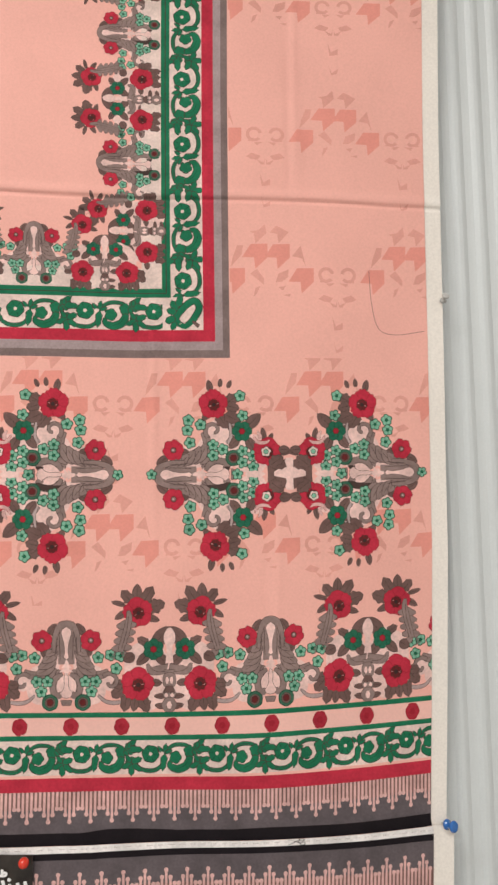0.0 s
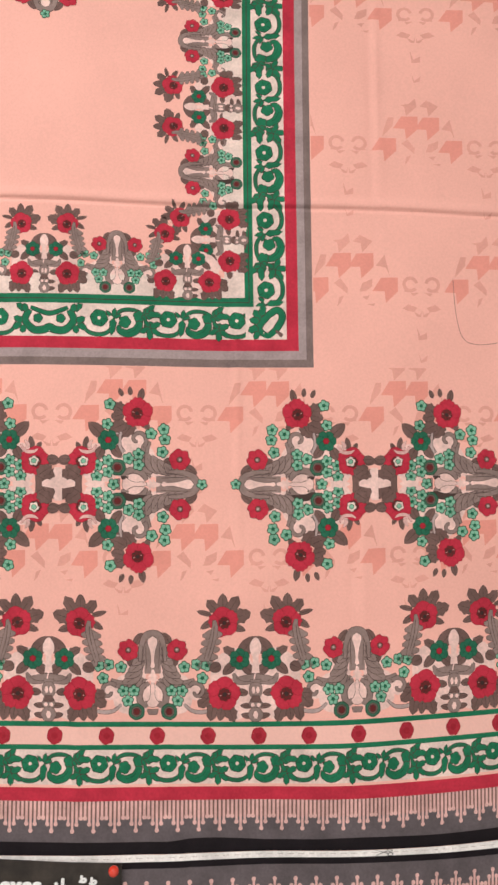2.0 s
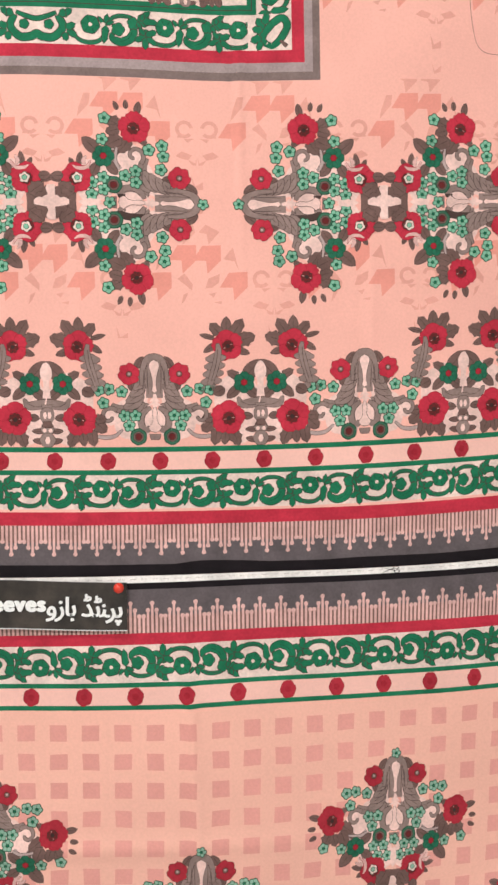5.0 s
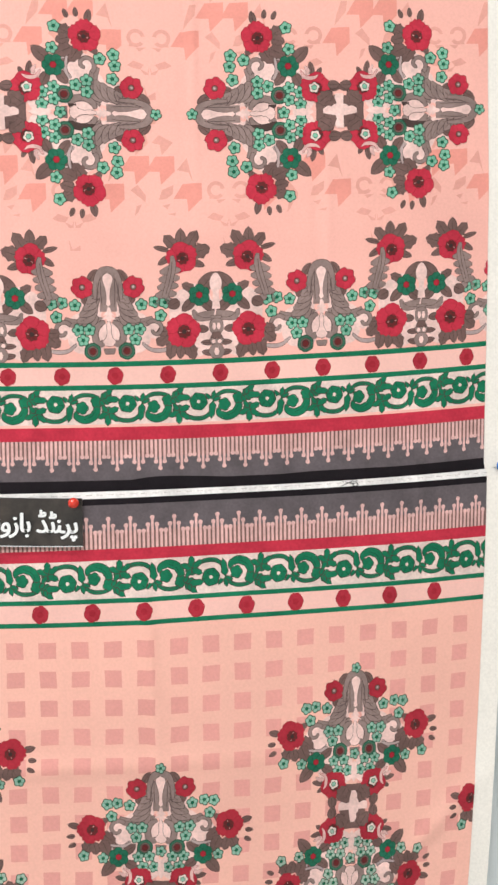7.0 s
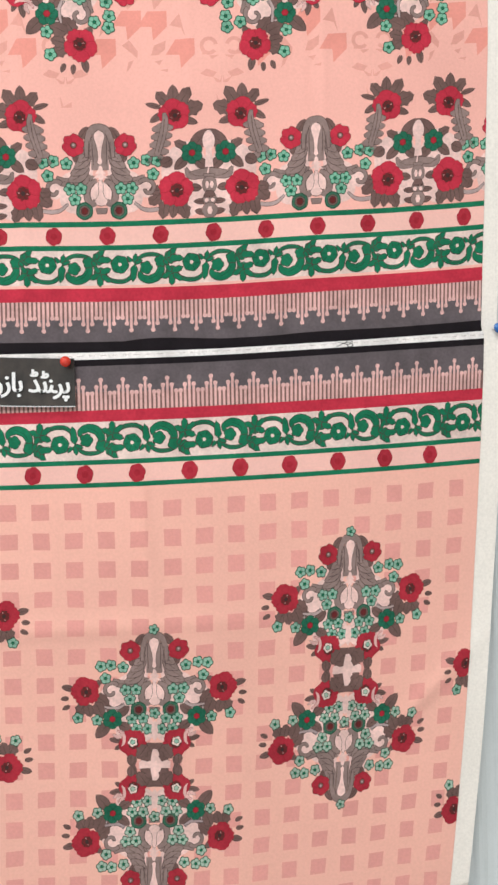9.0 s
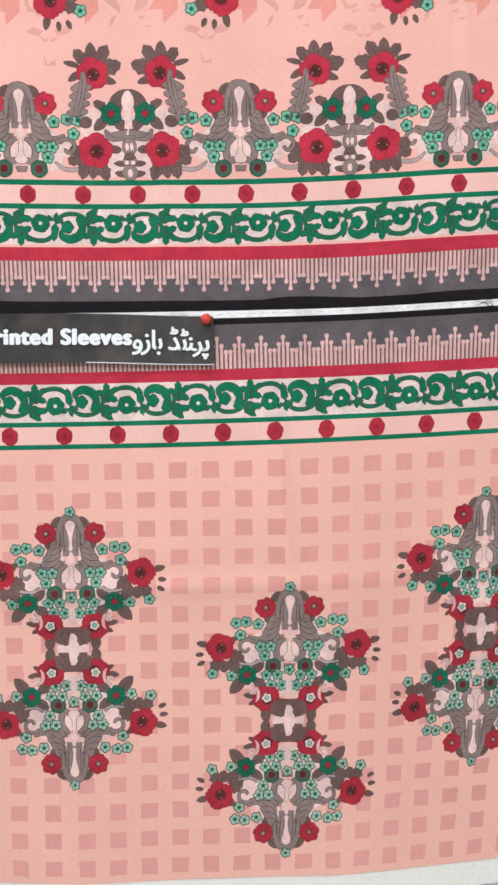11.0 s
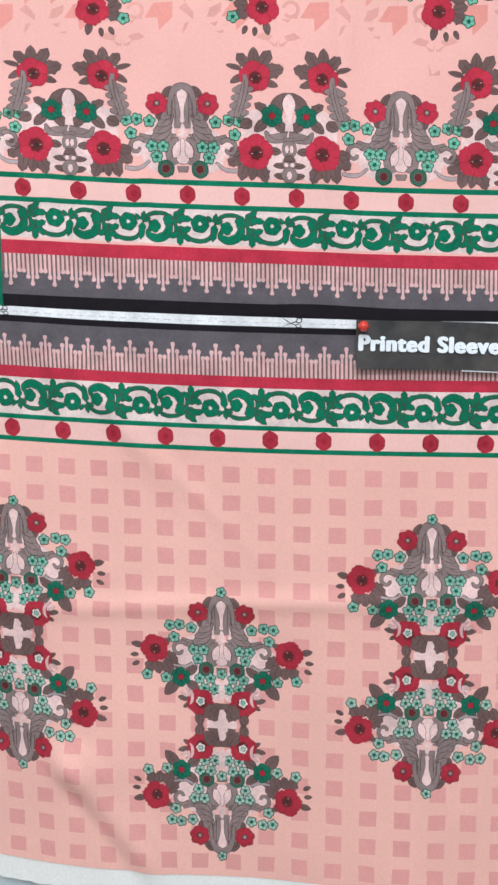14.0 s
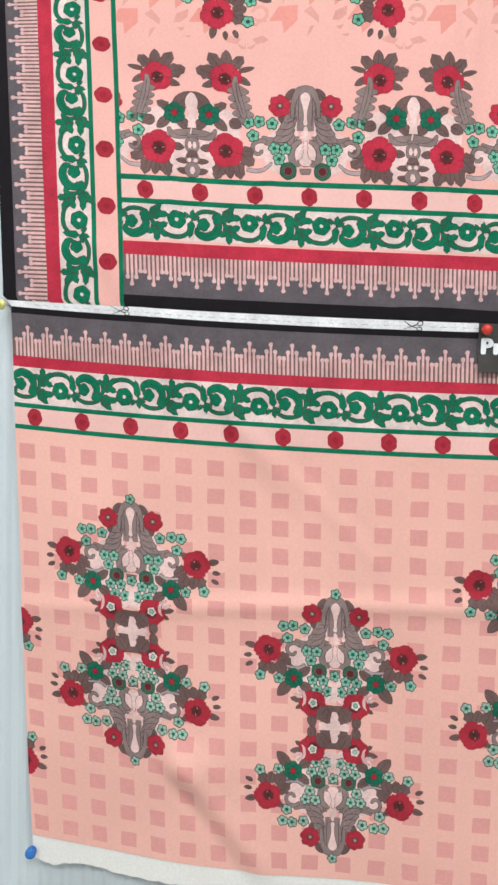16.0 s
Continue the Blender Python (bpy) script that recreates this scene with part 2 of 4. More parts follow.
def facing(u, v):
    """The smooth normal of the hanging cloth, towards the room."""
    x, z = place(np.asarray(u, float), np.asarray(v, float))
    e = 0.0008
    hx, hz = (relief(x + e, z) - relief(x - e, z)) / (2 * e), (relief(x, z + e) - relief(x, z - e)) / (2 * e)
    n = np.stack([-hx, -np.ones_like(hx), -hz], -1)
    return n / np.linalg.norm(n, axis=-1, keepdims=True)


def cloth_sheet(name, parent, u0, u1, v0, v1, off, mat, thick=0.0006, ragged=0.0):
    """A sheet of cloth over the grid of the flat print, with a front, a back and closed edges."""
    us = PITCH * np.arange(round(u0 / PITCH), round(u1 / PITCH) + 1)
    vs = LINES[(LINES > v0 - 1e-6) & (LINES < v1 + 1e-6)]
    U, V = np.meshgrid(us, vs)
    front = hang(U, V, off).reshape(-1, 3)
    w, h = len(us), len(vs)
    for i in range(w if ragged else 0):
        front[i, 2] += ragged * (noise.noise((us[i] * 22, 0.3, 0)) + 0.5 * noise.noise((us[i] * 90, 2.3, 0)))
        front[i, 1] -= ragged * 0.5 * noise.noise((us[i] * 40, 5.3, 0))
    back = front + (0, thick, 0)
    n = w * h
    q = []
    for j in range(h - 1):
        for i in range(w - 1):
            a = j * w + i
            q += [(a, a + 1, a + w + 1), (a, a + w + 1, a + w)]
    rim = [j * w for j in range(h)][::-1] + list(range(w)) + [j * w + w - 1 for j in range(h)] + [n - 1 - i for i in range(w)]
    faces = q + [tuple(n + i for i in f[::-1]) for f in q]
    faces += [(a, a + n, b + n, b) for a, b in zip(rim, rim[1:]) if a != b]
    ob = mesh_object(name, np.concatenate([front, back]), faces, [mat])
    way = facing(U, V).reshape(-1, 3)
    ob.data.normals_split_custom_set_from_vertices([tuple(v) for v in np.concatenate([way, -way])])
    ob.parent = parent
    return ob


# ---- drawing the print: flat shapes, as complex numbers in metres ----


def blob(c, r, n=6, deep=0.12, turn=0.0, squash=1.0, k=36):
    """A flower outline with n rounded petals."""
    a = np.arange(k) * 2 * np.pi / k
    rad = r * (1 - deep + deep * np.abs(np.cos(n * (a - turn) / 2)) ** 0.7 * 1.6)
    return [complex(c) + complex(x * np.cos(t), x * np.sin(t) * squash) for x, t in zip(rad, a)]


def leaf(c, ang, length, width, teeth=0):
    """A pointed leaf from its foot c."""
    out = []
    n = 9 if not teeth else 2 * teeth + 3
    for side in (1, -1):
        row = []
        for i in range(n):
            t = i / (n - 1)
            w = width * 2.05 * t ** 0.55 * (1 - t) ** 0.75
            if teeth and i % 2 and 0 < t < 0.95:
                w *= 1.35
            row.append(complex(t * length, side * w / 2))
        out += row if side == 1 else row[::-1][1:-1]
    e = complex(math.cos(ang), math.sin(ang))
    return [complex(c) + p * e for p in out]


def curve(pts, n=6):
    """A smooth line through the points."""
    p = [complex(x) for x in pts]
    p = [2 * p[0] - p[1]] + p + [2 * p[-1] - p[-2]]
    out = []
    for i in range(1, len(p) - 2):
        for j in range(n):
            t = j / n
            a, b, c, d = p[i - 1:i + 3]
            out.append(0.5 * (2 * b + (c - a) * t + (2 * a - 5 * b + 4 * c - d) * t * t + (3 * b - a - 3 * c + d) * t ** 3))
    return out + [p[-2]]


def stroke(pts, w0, w1, mid=None, lobes=0, side=1, deep=0.5, n=6):
    """A tapered band along a smooth line, with optional leafy lobes along one side."""
    line = curve(pts, n)
    m = len(line)
    left, right = [], []
    for i, p in enumerate(line):
        t = i / (m - 1)
        d = line[min(i + 1, m - 1)] - line[max(i - 1, 0)]
        d = d / (abs(d) or 1)
        w = (w0 * (1 - t) + w1 * t) / 2
        if mid is not None:
            w += (mid - (w0 + w1) / 2) / 2 * math.sin(math.pi * t)
        wl = w * (1 + deep * abs(math.sin(math.pi * lobes * t))) if lobes else w
        left.append(p + 1j * d * (wl if side == 1 else w))
        right.append(p - 1j * d * (wl if side == -1 else w))
    return left + right[::-1]


def spiral(c, r, start, turns, w, n=16):
    pts = [complex(c) + r * (1 - 0.75 * i / n) * np.exp(1j * (start + turns * 2 * np.pi * i / n)) for i in range(n + 1)]
    return stroke(pts, w, w * 0.7, n=2)


def grown(poly, by):
    """The outline pushed outwards a little."""
    n = len(poly)
    area = sum((poly[i - 1].conjugate() * poly[i]).imag for i in range(n))
    s = 1 if area > 0 else -1
    out = []
    for i in range(n):
        d = poly[(i + 1) % n] - poly[i - 1]
        d = d / (abs(d) or 1)
        out.append(poly[i] - 1j * d * by * s)
    return out


def drop(c, way, long=0.036, wide=0.0098):
    """A tear from its round head c, thinning along way to a small bulb."""
    out = []
    for side in (1, -1):
        row = []
        for t in np.linspace(0, 1, 15):
            w = wide / 2 * (math.sqrt(max(0.0, 1 - ((t - 0.20) / 0.20) ** 2)) if t < 0.20 else 0.30 + 0.70 * max(0.0, 1 - (t - 0.20) / 0.5) ** 1.6)
            w += 0.0010 * math.exp(-(((t - 0.92) / 0.06) ** 2)) - (wide * 0.15 if t == 1 else 0)
            row.append(complex(t * long, side * w))
        out += row if side == 1 else row[::-1]
    return [complex(c) + q * complex(way) for q in out]


class Motif(list):
    """Rows of outline, dye and the piece of the print that it belongs to, in the order of printing."""
    piece = ()

    def begin(self, name):
        self.piece = (name, len(self))

    def add(self, poly, col, edge=None, by=0.0006):
        if edge:
            self.append((grown(poly, by), edge, self.piece))
        self.append((poly, col, self.piece))

    def twin(self, other, f):
        for poly, col, piece in other:
            self.append((poly, col, piece))
        for poly, col, piece in other:
            self.append(([f(p) for p in poly], col, piece and piece + (1,)))

    def moved(self, m, shift=0j, flip=False, swap=None, far=()):
        """m: a complex factor that turns and sizes; flip: mirrored up-down first."""
        out = Motif()
        for poly, col, piece in self:
            out.append(([(p.conjugate() if flip else p) * m + shift for p in poly], (swap or {}).get(col, col), piece and piece + far))
        return out

    def rose(self, c, r, turn=0.2, eye=True):
        self.begin("rose")
        self.add([c + (q - c) * (1 + 0.05 * math.sin(3 * n + turn * 9)) for n, q in enumerate(blob(c, r, 5, 0.11, turn))], "red", "deep", 0.0005)
        for i in range(5):
            a = turn + math.pi / 5 + i * math.tau / 5
            e = complex(math.cos(a), math.sin(a))
            self.add(stroke([c + e * r * 0.42, c + e * r * 0.66 * (1 + 0.10j), c + e * r * 0.94], 0.0003, 0.0007, n=3), "deep")
        d = c + r * 0.06 * complex(math.cos(turn), -1)
        self.add(blob(d, r * 0.44, 7, 0.22, turn + 0.3), "deep")
        self.add(blob(d, r * 0.35, 8, 0.2, turn), "maroon", "dark", 0.0005)
        self.add(blob(d, r * 0.15, 5, 0.2, turn, k=12), "dark")
        for i in range(6):
            e = complex(math.cos(turn + i * 1.05), math.sin(turn + i * 1.05))
            self.add(stroke([d + e * r * 0.20, d + e * r * 0.32], 0.0004, 0.0006, n=1), "tooth" if eye and i % 3 == 0 else "dark")
        self.piece = ()

    def rosette(self, c, r, turn=0.0):
        self.begin("small_rose")
        self.add([c + (q - c) * (1 + 0.05 * math.sin(2 * n + turn * 7)) for n, q in enumerate(blob(c, r, 6, 0.12, turn, k=24))], "red", "maroon", 0.0004)
        for i in range(6):
            e = complex(math.cos(turn + 0.5 + i * 1.047), math.sin(turn + 0.5 + i * 1.047))
            self.add(stroke([c + e * r * 0.35, c + e * r * 0.9], 0.0002, 0.0005, n=2), "deep")
        self.add(blob(c, r * 0.24, 6, 0.1, turn, k=12), "cocoa", "maroon", 0.0008)
        self.add(blob(c + 0.0003j, r * 0.12, 6, 0.1, turn, k=8), "greyl")
        self.piece = ()

    def star(self, c, r, turn=0.3):
        self.begin("star_flower")
        self.add(blob(c, r * 0.86, 5, 0.30, turn, k=20), "mint", "bottle", 0.0009)
        for i in range(5):
            e = complex(math.cos(turn + 0.63 + i * 1.257), math.sin(turn + 0.63 + i * 1.257))
            self.add(stroke([c + e * r * 0.3, c + e * r * 0.74], 0.0005, 0.0003, n=1), "green")
        self.add(blob(c, r * 0.33, 5, 0.1, turn, k=10), "bottle")
        self.add(blob(c, r * 0.17, 5, 0.1, turn, k=8), "green")
        self.piece = ()

    def bloom(self, c, r, turn=0.0):
        self.begin("green_flower")
        for i in range(6):
            a = turn + i * math.pi / 3
            e = complex(math.cos(a), math.sin(a))
            self.add(stroke([c + e * r * 0.15, c + e * r * 0.6, c + e * r * 1.03], r * 0.32, r * 0.42, r * 0.92), "pine", "bottle", 0.0005)
            self.add(stroke([c + e * r * 0.35, c + e * r * 0.75], 0.0006, 0.0002, n=2), "bottle")
        self.add(blob(c, r * 0.29, 6, 0.1, turn, k=12), "deep", "maroon", 0.0006)
        self.piece = ()

    def bud(self, c, r):
        self.begin("flower_bud")
        self.add(blob(c, r, 6, 0.08, 0.4, k=18), "bud", "bottle", 0.0009)
        self.add(blob(c, r * 0.68, 6, 0.08, 0.4, k=18), "brown", "bottle", 0.0004)
        self.add(blob(c, r * 0.42, 5, 0.1, k=12), "maroon", "dark", 0.0005)
        self.piece = ()

    def leaves(self, rows, col="brown", edge="line"):
        for x, y, ang, length, width, teeth in rows:
            c, a = complex(x, y), math.radians(ang)
            self.begin("leaf")
            self.add(leaf(c, a, length, width, teeth), col, edge, 0.0004)
            e = complex(math.cos(a), math.sin(a))
            self.add(stroke([c + e * length * 0.12, c + e * length * 0.8], 0.0006, 0.0002, n=2), edge)
        self.piece = ()


def scroll_crest():
    """One side of the tall acanthus crest with its small flowers. Its arch tops out at 0 and it hangs down."""
    h = Motif()

    def q(a, b):
        return complex(-a, -b) * 0.000244

    def lobe(a, b, c, d, w, col="grey"):
        f, e = q(a, b), q(c, d)
        way = (e - f) / abs(e - f)
        side = 1j * way
        h.add(stroke([f, f + (e - f) * 0.5 + side * w * 0.00004, e - side * w * 0.00006], w * 0.00012, w * 0.00008, w * 0.00030, 2, -1, 0.25), col, "line", 0.0005)
        h.add(stroke([f + (e - f) * 0.15, f + (e - f) * 0.5 + side * w * 0.00003, f + (e - f) * 0.85], 0.0005, 0.0003, n=3), "line")

    h.add(blob(q(82, 250), 0.0195, 5, 0.08, squash=1.1), "blush")
    h.add(blob(q(70, 150), 0.0105, 5, 0.08, squash=2.1), "blush")
    h.add(blob(q(178, 242), 0.0078, 5, 0.08), "blush")
    h.leaves([(-0.0178, -0.0128, 55, 0.0135, 0.0085, 0), (-0.0212, -0.0245, -98, 0.0095, 0.0085, 0)])
    h.begin("scroll_leaf")
    h.add(stroke([q(128, 292), q(158, 316), q(192, 322), q(225, 318)], 0.0018, 0.0032, 0.0034), "greyl", "line", 0.0004)
    h.add(stroke([q(60, 186), q(95, 213), q(135, 211), q(168, 194)], 0.004, 0.003, 0.0078, 3, 1), "grey", "line", 0.0005)
    h.add(spiral(q(178, 240), 0.0092, 0.7, 0.85, 0.0036), "grey", "line", 0.0005)
    h.add(stroke([q(70, 196), q(102, 212), q(140, 208)], 0.0004, 0.0003, n=3), "line")
    for row in ((26, 192, 64, 238, 24), (44, 184, 104, 236, 28), (46, 158, 116, 212, 32), (42, 132, 106, 188, 30), (38, 104, 90, 164, 30), (34, 76, 76, 138, 28), (32, 44, 60, 108, 26)):
        lobe(*row)
    h.add(stroke([q(16, 207), q(40, 220), q(54, 250), q(48, 286), q(29, 294), q(22, 280)], 0.0030, 0.0040, 0.0062), "grey", "line", 0.0004)
    h.add(stroke([q(30, 224), q(44, 250), q(40, 278)], 0.0004, 0.0003, n=3), "line")
    h.piece = ()
    h.bud(q(66, 320), 0.0072)
    for a, b in ((128, 143), (178, 133), (219, 137), (201, 187), (119, 237), (76, 237), (101, 277)):
        h.star(q(a, b), 0.0054, a * 0.21 + b)
    h.rosette(q(98, 75), 0.0098, 0.3)
    m = Motif()
    m.twin(h, lambda p: -p.conjugate())
    m.add(stroke([q(48, 120), q(46, 66), q(30, 20), q(0, 8), q(-30, 20), q(-46, 66), q(-48, 120)], 0.0036, 0.0036, 0.0056), "grey", "line", 0.0005)
    m.add(stroke([q(0, 14), q(0, 60), q(0, 110), q(0, 168)], 0.010, 0.016, 0.0150), "grey")
    for d in (1, -1):
        m.add(stroke([q(26 * d, 40), q(27 * d, 90), q(24 * d, 150)], 0.0003, 0.0004, 0.0006), "line")
        m.add(stroke([q(40 * d, 60), q(42 * d, 100), q(46 * d, 140)], 0.0003, 0.0004, 0.0005), "line")
    m.add(drop(q(0, 20), -1j, 0.0315, 0.0098), "blush", "line", 0.0004)
    m.add(stroke([q(0, 152), q(0, 180), q(0, 208)], 0.0020, 0.0030, 0.0042, 3, 1), "blush")
    for b, a in ((178, 20), (194, 27)):
        m.add(stroke([q(-a, b + 5), q(0, b - 6), q(a, b + 5)], 0.0005, 0.0005, 0.0030), "blush")
    rim = ((5, 206), (9, 226), (7, 250), (12, 268), (25, 284), (16, 298), (0, 302))
    m.add([q(a, b) for a, b in rim] + [q(-a, b) for a, b in rim[-2::-1]], "blush", "line", 0.0004)
    m.add(stroke([q(0, 311), q(0, 331)], 0.0110, 0.0080), "grey", "line", 0.0004)
    return m


def crest():
    """The crest standing on the border line. Its foot is at 0."""
    return scroll_crest().moved(1, 0.0878j)


def medallion_half():
    """The flower spray on the minus side of its axis; its tip points to minus x."""
    under, h = Motif(), Motif()
    under.add(blob(-0.068 + 0.040j, 0.018, 5, 0.08), "blush")
    under.add(blob(-0.040 + 0.020j, 0.020, 5, 0.08), "blush")
    h.leaves([(-0.081, 0.084, 102, 0.0125, 0.0075, 0), (-0.0715, 0.089, 85, 0.0085, 0.0050, 0), (-0.0635, 0.088, 66, 0.0085, 0.0050, 0),
              (-0.066, 0.073, 25, 0.0150, 0.0125, 2), (-0.065, 0.070, -15, 0.0135, 0.0105, 2), (-0.074, 0.061, -55, 0.0170, 0.0125, 2),
              (-0.067, 0.061, -25, 0.0180, 0.0130, 2), (-0.083, 0.064, 235, 0.0110, 0.0075, 2),
              (-0.0450, 0.0475, 42, 0.0205, 0.0140, 0), (-0.0530, 0.0380, 232, 0.0150, 0.0110, 0), (-0.0440, 0.0370, -62, 0.0150, 0.0110, 0),
              (-0.0545, 0.0450, 165, 0.0100, 0.0075, 0),
              (-0.0260, 0.0345, 100, 0.0130, 0.0065, 0), (-0.0215, 0.0345, 60, 0.0080, 0.0050, 0),
              (-0.016, 0.013, -42, 0.0150, 0.0115, 2), (-0.0125, 0.0245, -8, 0.0140, 0.0110, 0), (-0.019, 0.0095, -85, 0.0110, 0.0085, 0)])
    h.begin("scroll_leaf")
    h.add(stroke([-0.062 + 0.052j, -0.0605 + 0.040j, -0.064 + 0.031j], 0.0018, 0.0018, 0.0030), "greyl", "line", 0.0004)
    h.piece = ()
    for x, y in ((-0.0508, 0.0798), (-0.0483, 0.0597), (-0.0488, 0.0235), (-0.0386, 0.0186), (-0.0492, 0.0119), (-0.0380, 0.0071)):
        h.star(complex(x, y), 0.0055, x * 90)
    h.rose(-0.0787 + 0.0716j, 0.0140, 0.3)
    h.bloom(-0.0493 + 0.0437j, 0.0098)
    h.rose(-0.0235 + 0.0228j, 0.0136, 0.1, False)
    h.begin("curled_petal")
    h.add(stroke([-0.0375 + 0.039j, -0.0330 + 0.0325j, -0.0250 + 0.0320j, -0.0205 + 0.0345j], 0.0010, 0.0008, 0.0034), "tooth", "deep", 0.0003)
    h.add(stroke([-0.0335 + 0.0435j, -0.0305 + 0.0385j, -0.0325 + 0.0355j], 0.0010, 0.001, 0.0038), "tooth", "cocoa", 0.0002)
    h.piece = ()
    h.begin("star_flower")
    h.add(blob(-0.0247 + 0.0228j, 0.0044, 5, 0.30, 0.2, k=20), "pale", "dark", 0.0006)
    h.add(blob(-0.0247 + 0.0228j, 0.0022, 5, 0.2, 0.2, k=12), "mint", "bottle", 0.0005)
    h.piece = ()
    m = Motif()
    m.twin(under, lambda p: p.conjugate())
    m += scroll_crest().moved(1.03j, -0.1388, far=(9,))
    m.twin(h, lambda p: p.conjugate())
    m.star(-0.0545 + 0j, 0.0054)
    m.star(-0.1420 + 0j, 0.0050)
    m.add(leaf(-0.047 + 0j, 0.0, 0.022, 0.007, 2), "blush")
    m.add(stroke([-0.0225 - 0.0085j, -0.0185, -0.0225 + 0.0085j], 0.001, 0.001, 0.0085), "brown", "line", 0.0004)
    return m


def medallion(faded=None):
    half = medallion_half()
    m = Motif(half + half.moved(-1 + 0j, swap=faded, far=(2,)))
    q = Motif()
    q.leaves([(-0.021, 0.008, 35, 0.017, 0.013, 2), (-0.0115, 0.0245, 2, 0.0115, 0.0095, 0)])
    q = Motif(q.moved(1, far=(8,)) + q.moved(1, flip=True, far=(3,)))
    m += Motif(q + q.moved(-1, far=(4,)))
    m.add(blob(0j, 0.0142, 8, 0.20, 0.3), "brown", "line", 0.0003)
    m.add(stroke([-0.0165, -0.011, -0.006, 0, 0.006, 0.011, 0.0165], 0.0042, 0.0042, 0.0090, 4, 1), "blush")
    m.add(stroke([-0.0165j, -0.008j, 0.008j, 0.0165j], 0.0072, 0.0072, 0.0066, 3, 1), "blush")
    return m


def spray():
    """The upright bouquet of the border: two roses over two roses about an urn. Its foot is at 0."""
    h = Motif()
    size = 0.000243

    def q(a, b):
        return complex(-a, b) * size

    def leafage(rows):
        h.leaves([(-a * size, b * size, ang, long * size, wide * size, teeth) for a, b, ang, long, wide, teeth in rows])

    h.add(blob(q(90, 150), 0.0235, 5, 0.06, squash=1.45), "blush")
    leafage([(133, 438, 90, 70, 48, 0), (112, 428, 58, 82, 50, 1), (92, 408, 18, 76, 56, 2), (100, 380, -18, 62, 32, 0), (155, 436, 132, 62, 44, 1),
             (180, 424, 166, 60, 22, 0), (174, 400, 212, 58, 30, 0)])
    h.rose(q(130, 395), 0.0137, 0.5)
    h.begin("plume")
    spine = ((198, 243), (190, 272), (182, 302), (176, 332), (171, 362))
    for a, b in spine:
        for d, e, w in ((42, -24, 30), (-34, -18, 27)):
            f, tip = q(a, b), q(a + d, b + e)
            bow = 1j * (tip - f) / abs(tip - f) * size * (6 if d > 0 else -6)
            h.add(stroke([f, (f + tip) / 2 + bow, tip - bow * 0.6], w * 0.5 * size, w * 0.3 * size, w * size), "grey", "line", 0.0004)
    h.add(stroke([q(168, 402), q(165, 370), q(178, 312), q(200, 240)], 0.0030, 0.0050, 0.0062), "grey", "line", 0.0004)
    h.add(stroke([q(168, 380), q(174, 325), q(194, 255)], 0.0006, 0.0004, n=4), "line")
    h.piece = ()
    leafage([(66, 262, 48, 100, 66, 0), (84, 268, 152, 54, 34, 1), (84, 232, 222, 66, 44, 0), (54, 226, -38, 66, 46, 0), (142, 226, 205, 50, 48, 0),
             (74, 118, -6, 44, 34, 0), (184, 104, 222, 66, 56, 2), (188, 112, 182, 46, 38, 1), (172, 72, 260, 70, 44, 1), (138, 58, 262, 54, 40, 0), (112, 62, 292, 66, 48, 2),
             (14, 62, 178, 48, 24, 0), (14, 20, 170, 46, 26, 0)])
    h.rose(q(130, 112), 0.0152, 0.15)
    h.bloom(q(65, 248), 0.0096, 0.5)
    h.add(stroke([q(90, 190), q(74, 164), q(38, 166), q(0, 172)], 0.002, 0.008, 0.0080), "grey", "line", 0.0004)
    h.add(stroke([q(80, 176), q(50, 160), q(12, 160)], 0.0004, 0.0004, n=3), "line")
    m = Motif()
    m.twin(h, lambda p: -p.conjugate())
    m.add(blob(q(0, 292), 0.0056, 4, 0.05, 0.0, squash=1.7), "blush")
    m.add(stroke([q(0, 290), q(0, 240), q(0, 192)], 0.0070, 0.0080, 0.0060), "blush")
    m.add(stroke([q(0, 166), q(0, 150)], 0.0110, 0.0070), "grey", "line", 0.0004)
    m.add(blob(q(0, 125), 0.0066, 4, 0.06, 0.8, squash=1.15), "grey", "line", 0.0004)
    m.add(stroke([q(0, 102), q(0, 80)], 0.0060, 0.0120), "brown", "line", 0.0004)
    m.add(stroke([q(0, 76), q(0, 52)], 0.0135, 0.0080, 0.0120), "grey", "line", 0.0004)
    m.add(blob(q(0, 28), 0.0072, 6, 0.05, squash=0.95), "grey", "line", 0.0004)
    for d in (1, -1):
        m.add(blob(q(9 * d, 125), 0.0019, k=12, squash=1.9), "blush", "line", 0.0003)
        m.add(blob(q(12 * d, 66), 0.0020, k=10), "blush", "line", 0.0002)
    m.add(blob(q(0, 27), 0.0026, k=12, squash=1.5), "blush", "line", 0.0003)
    return m


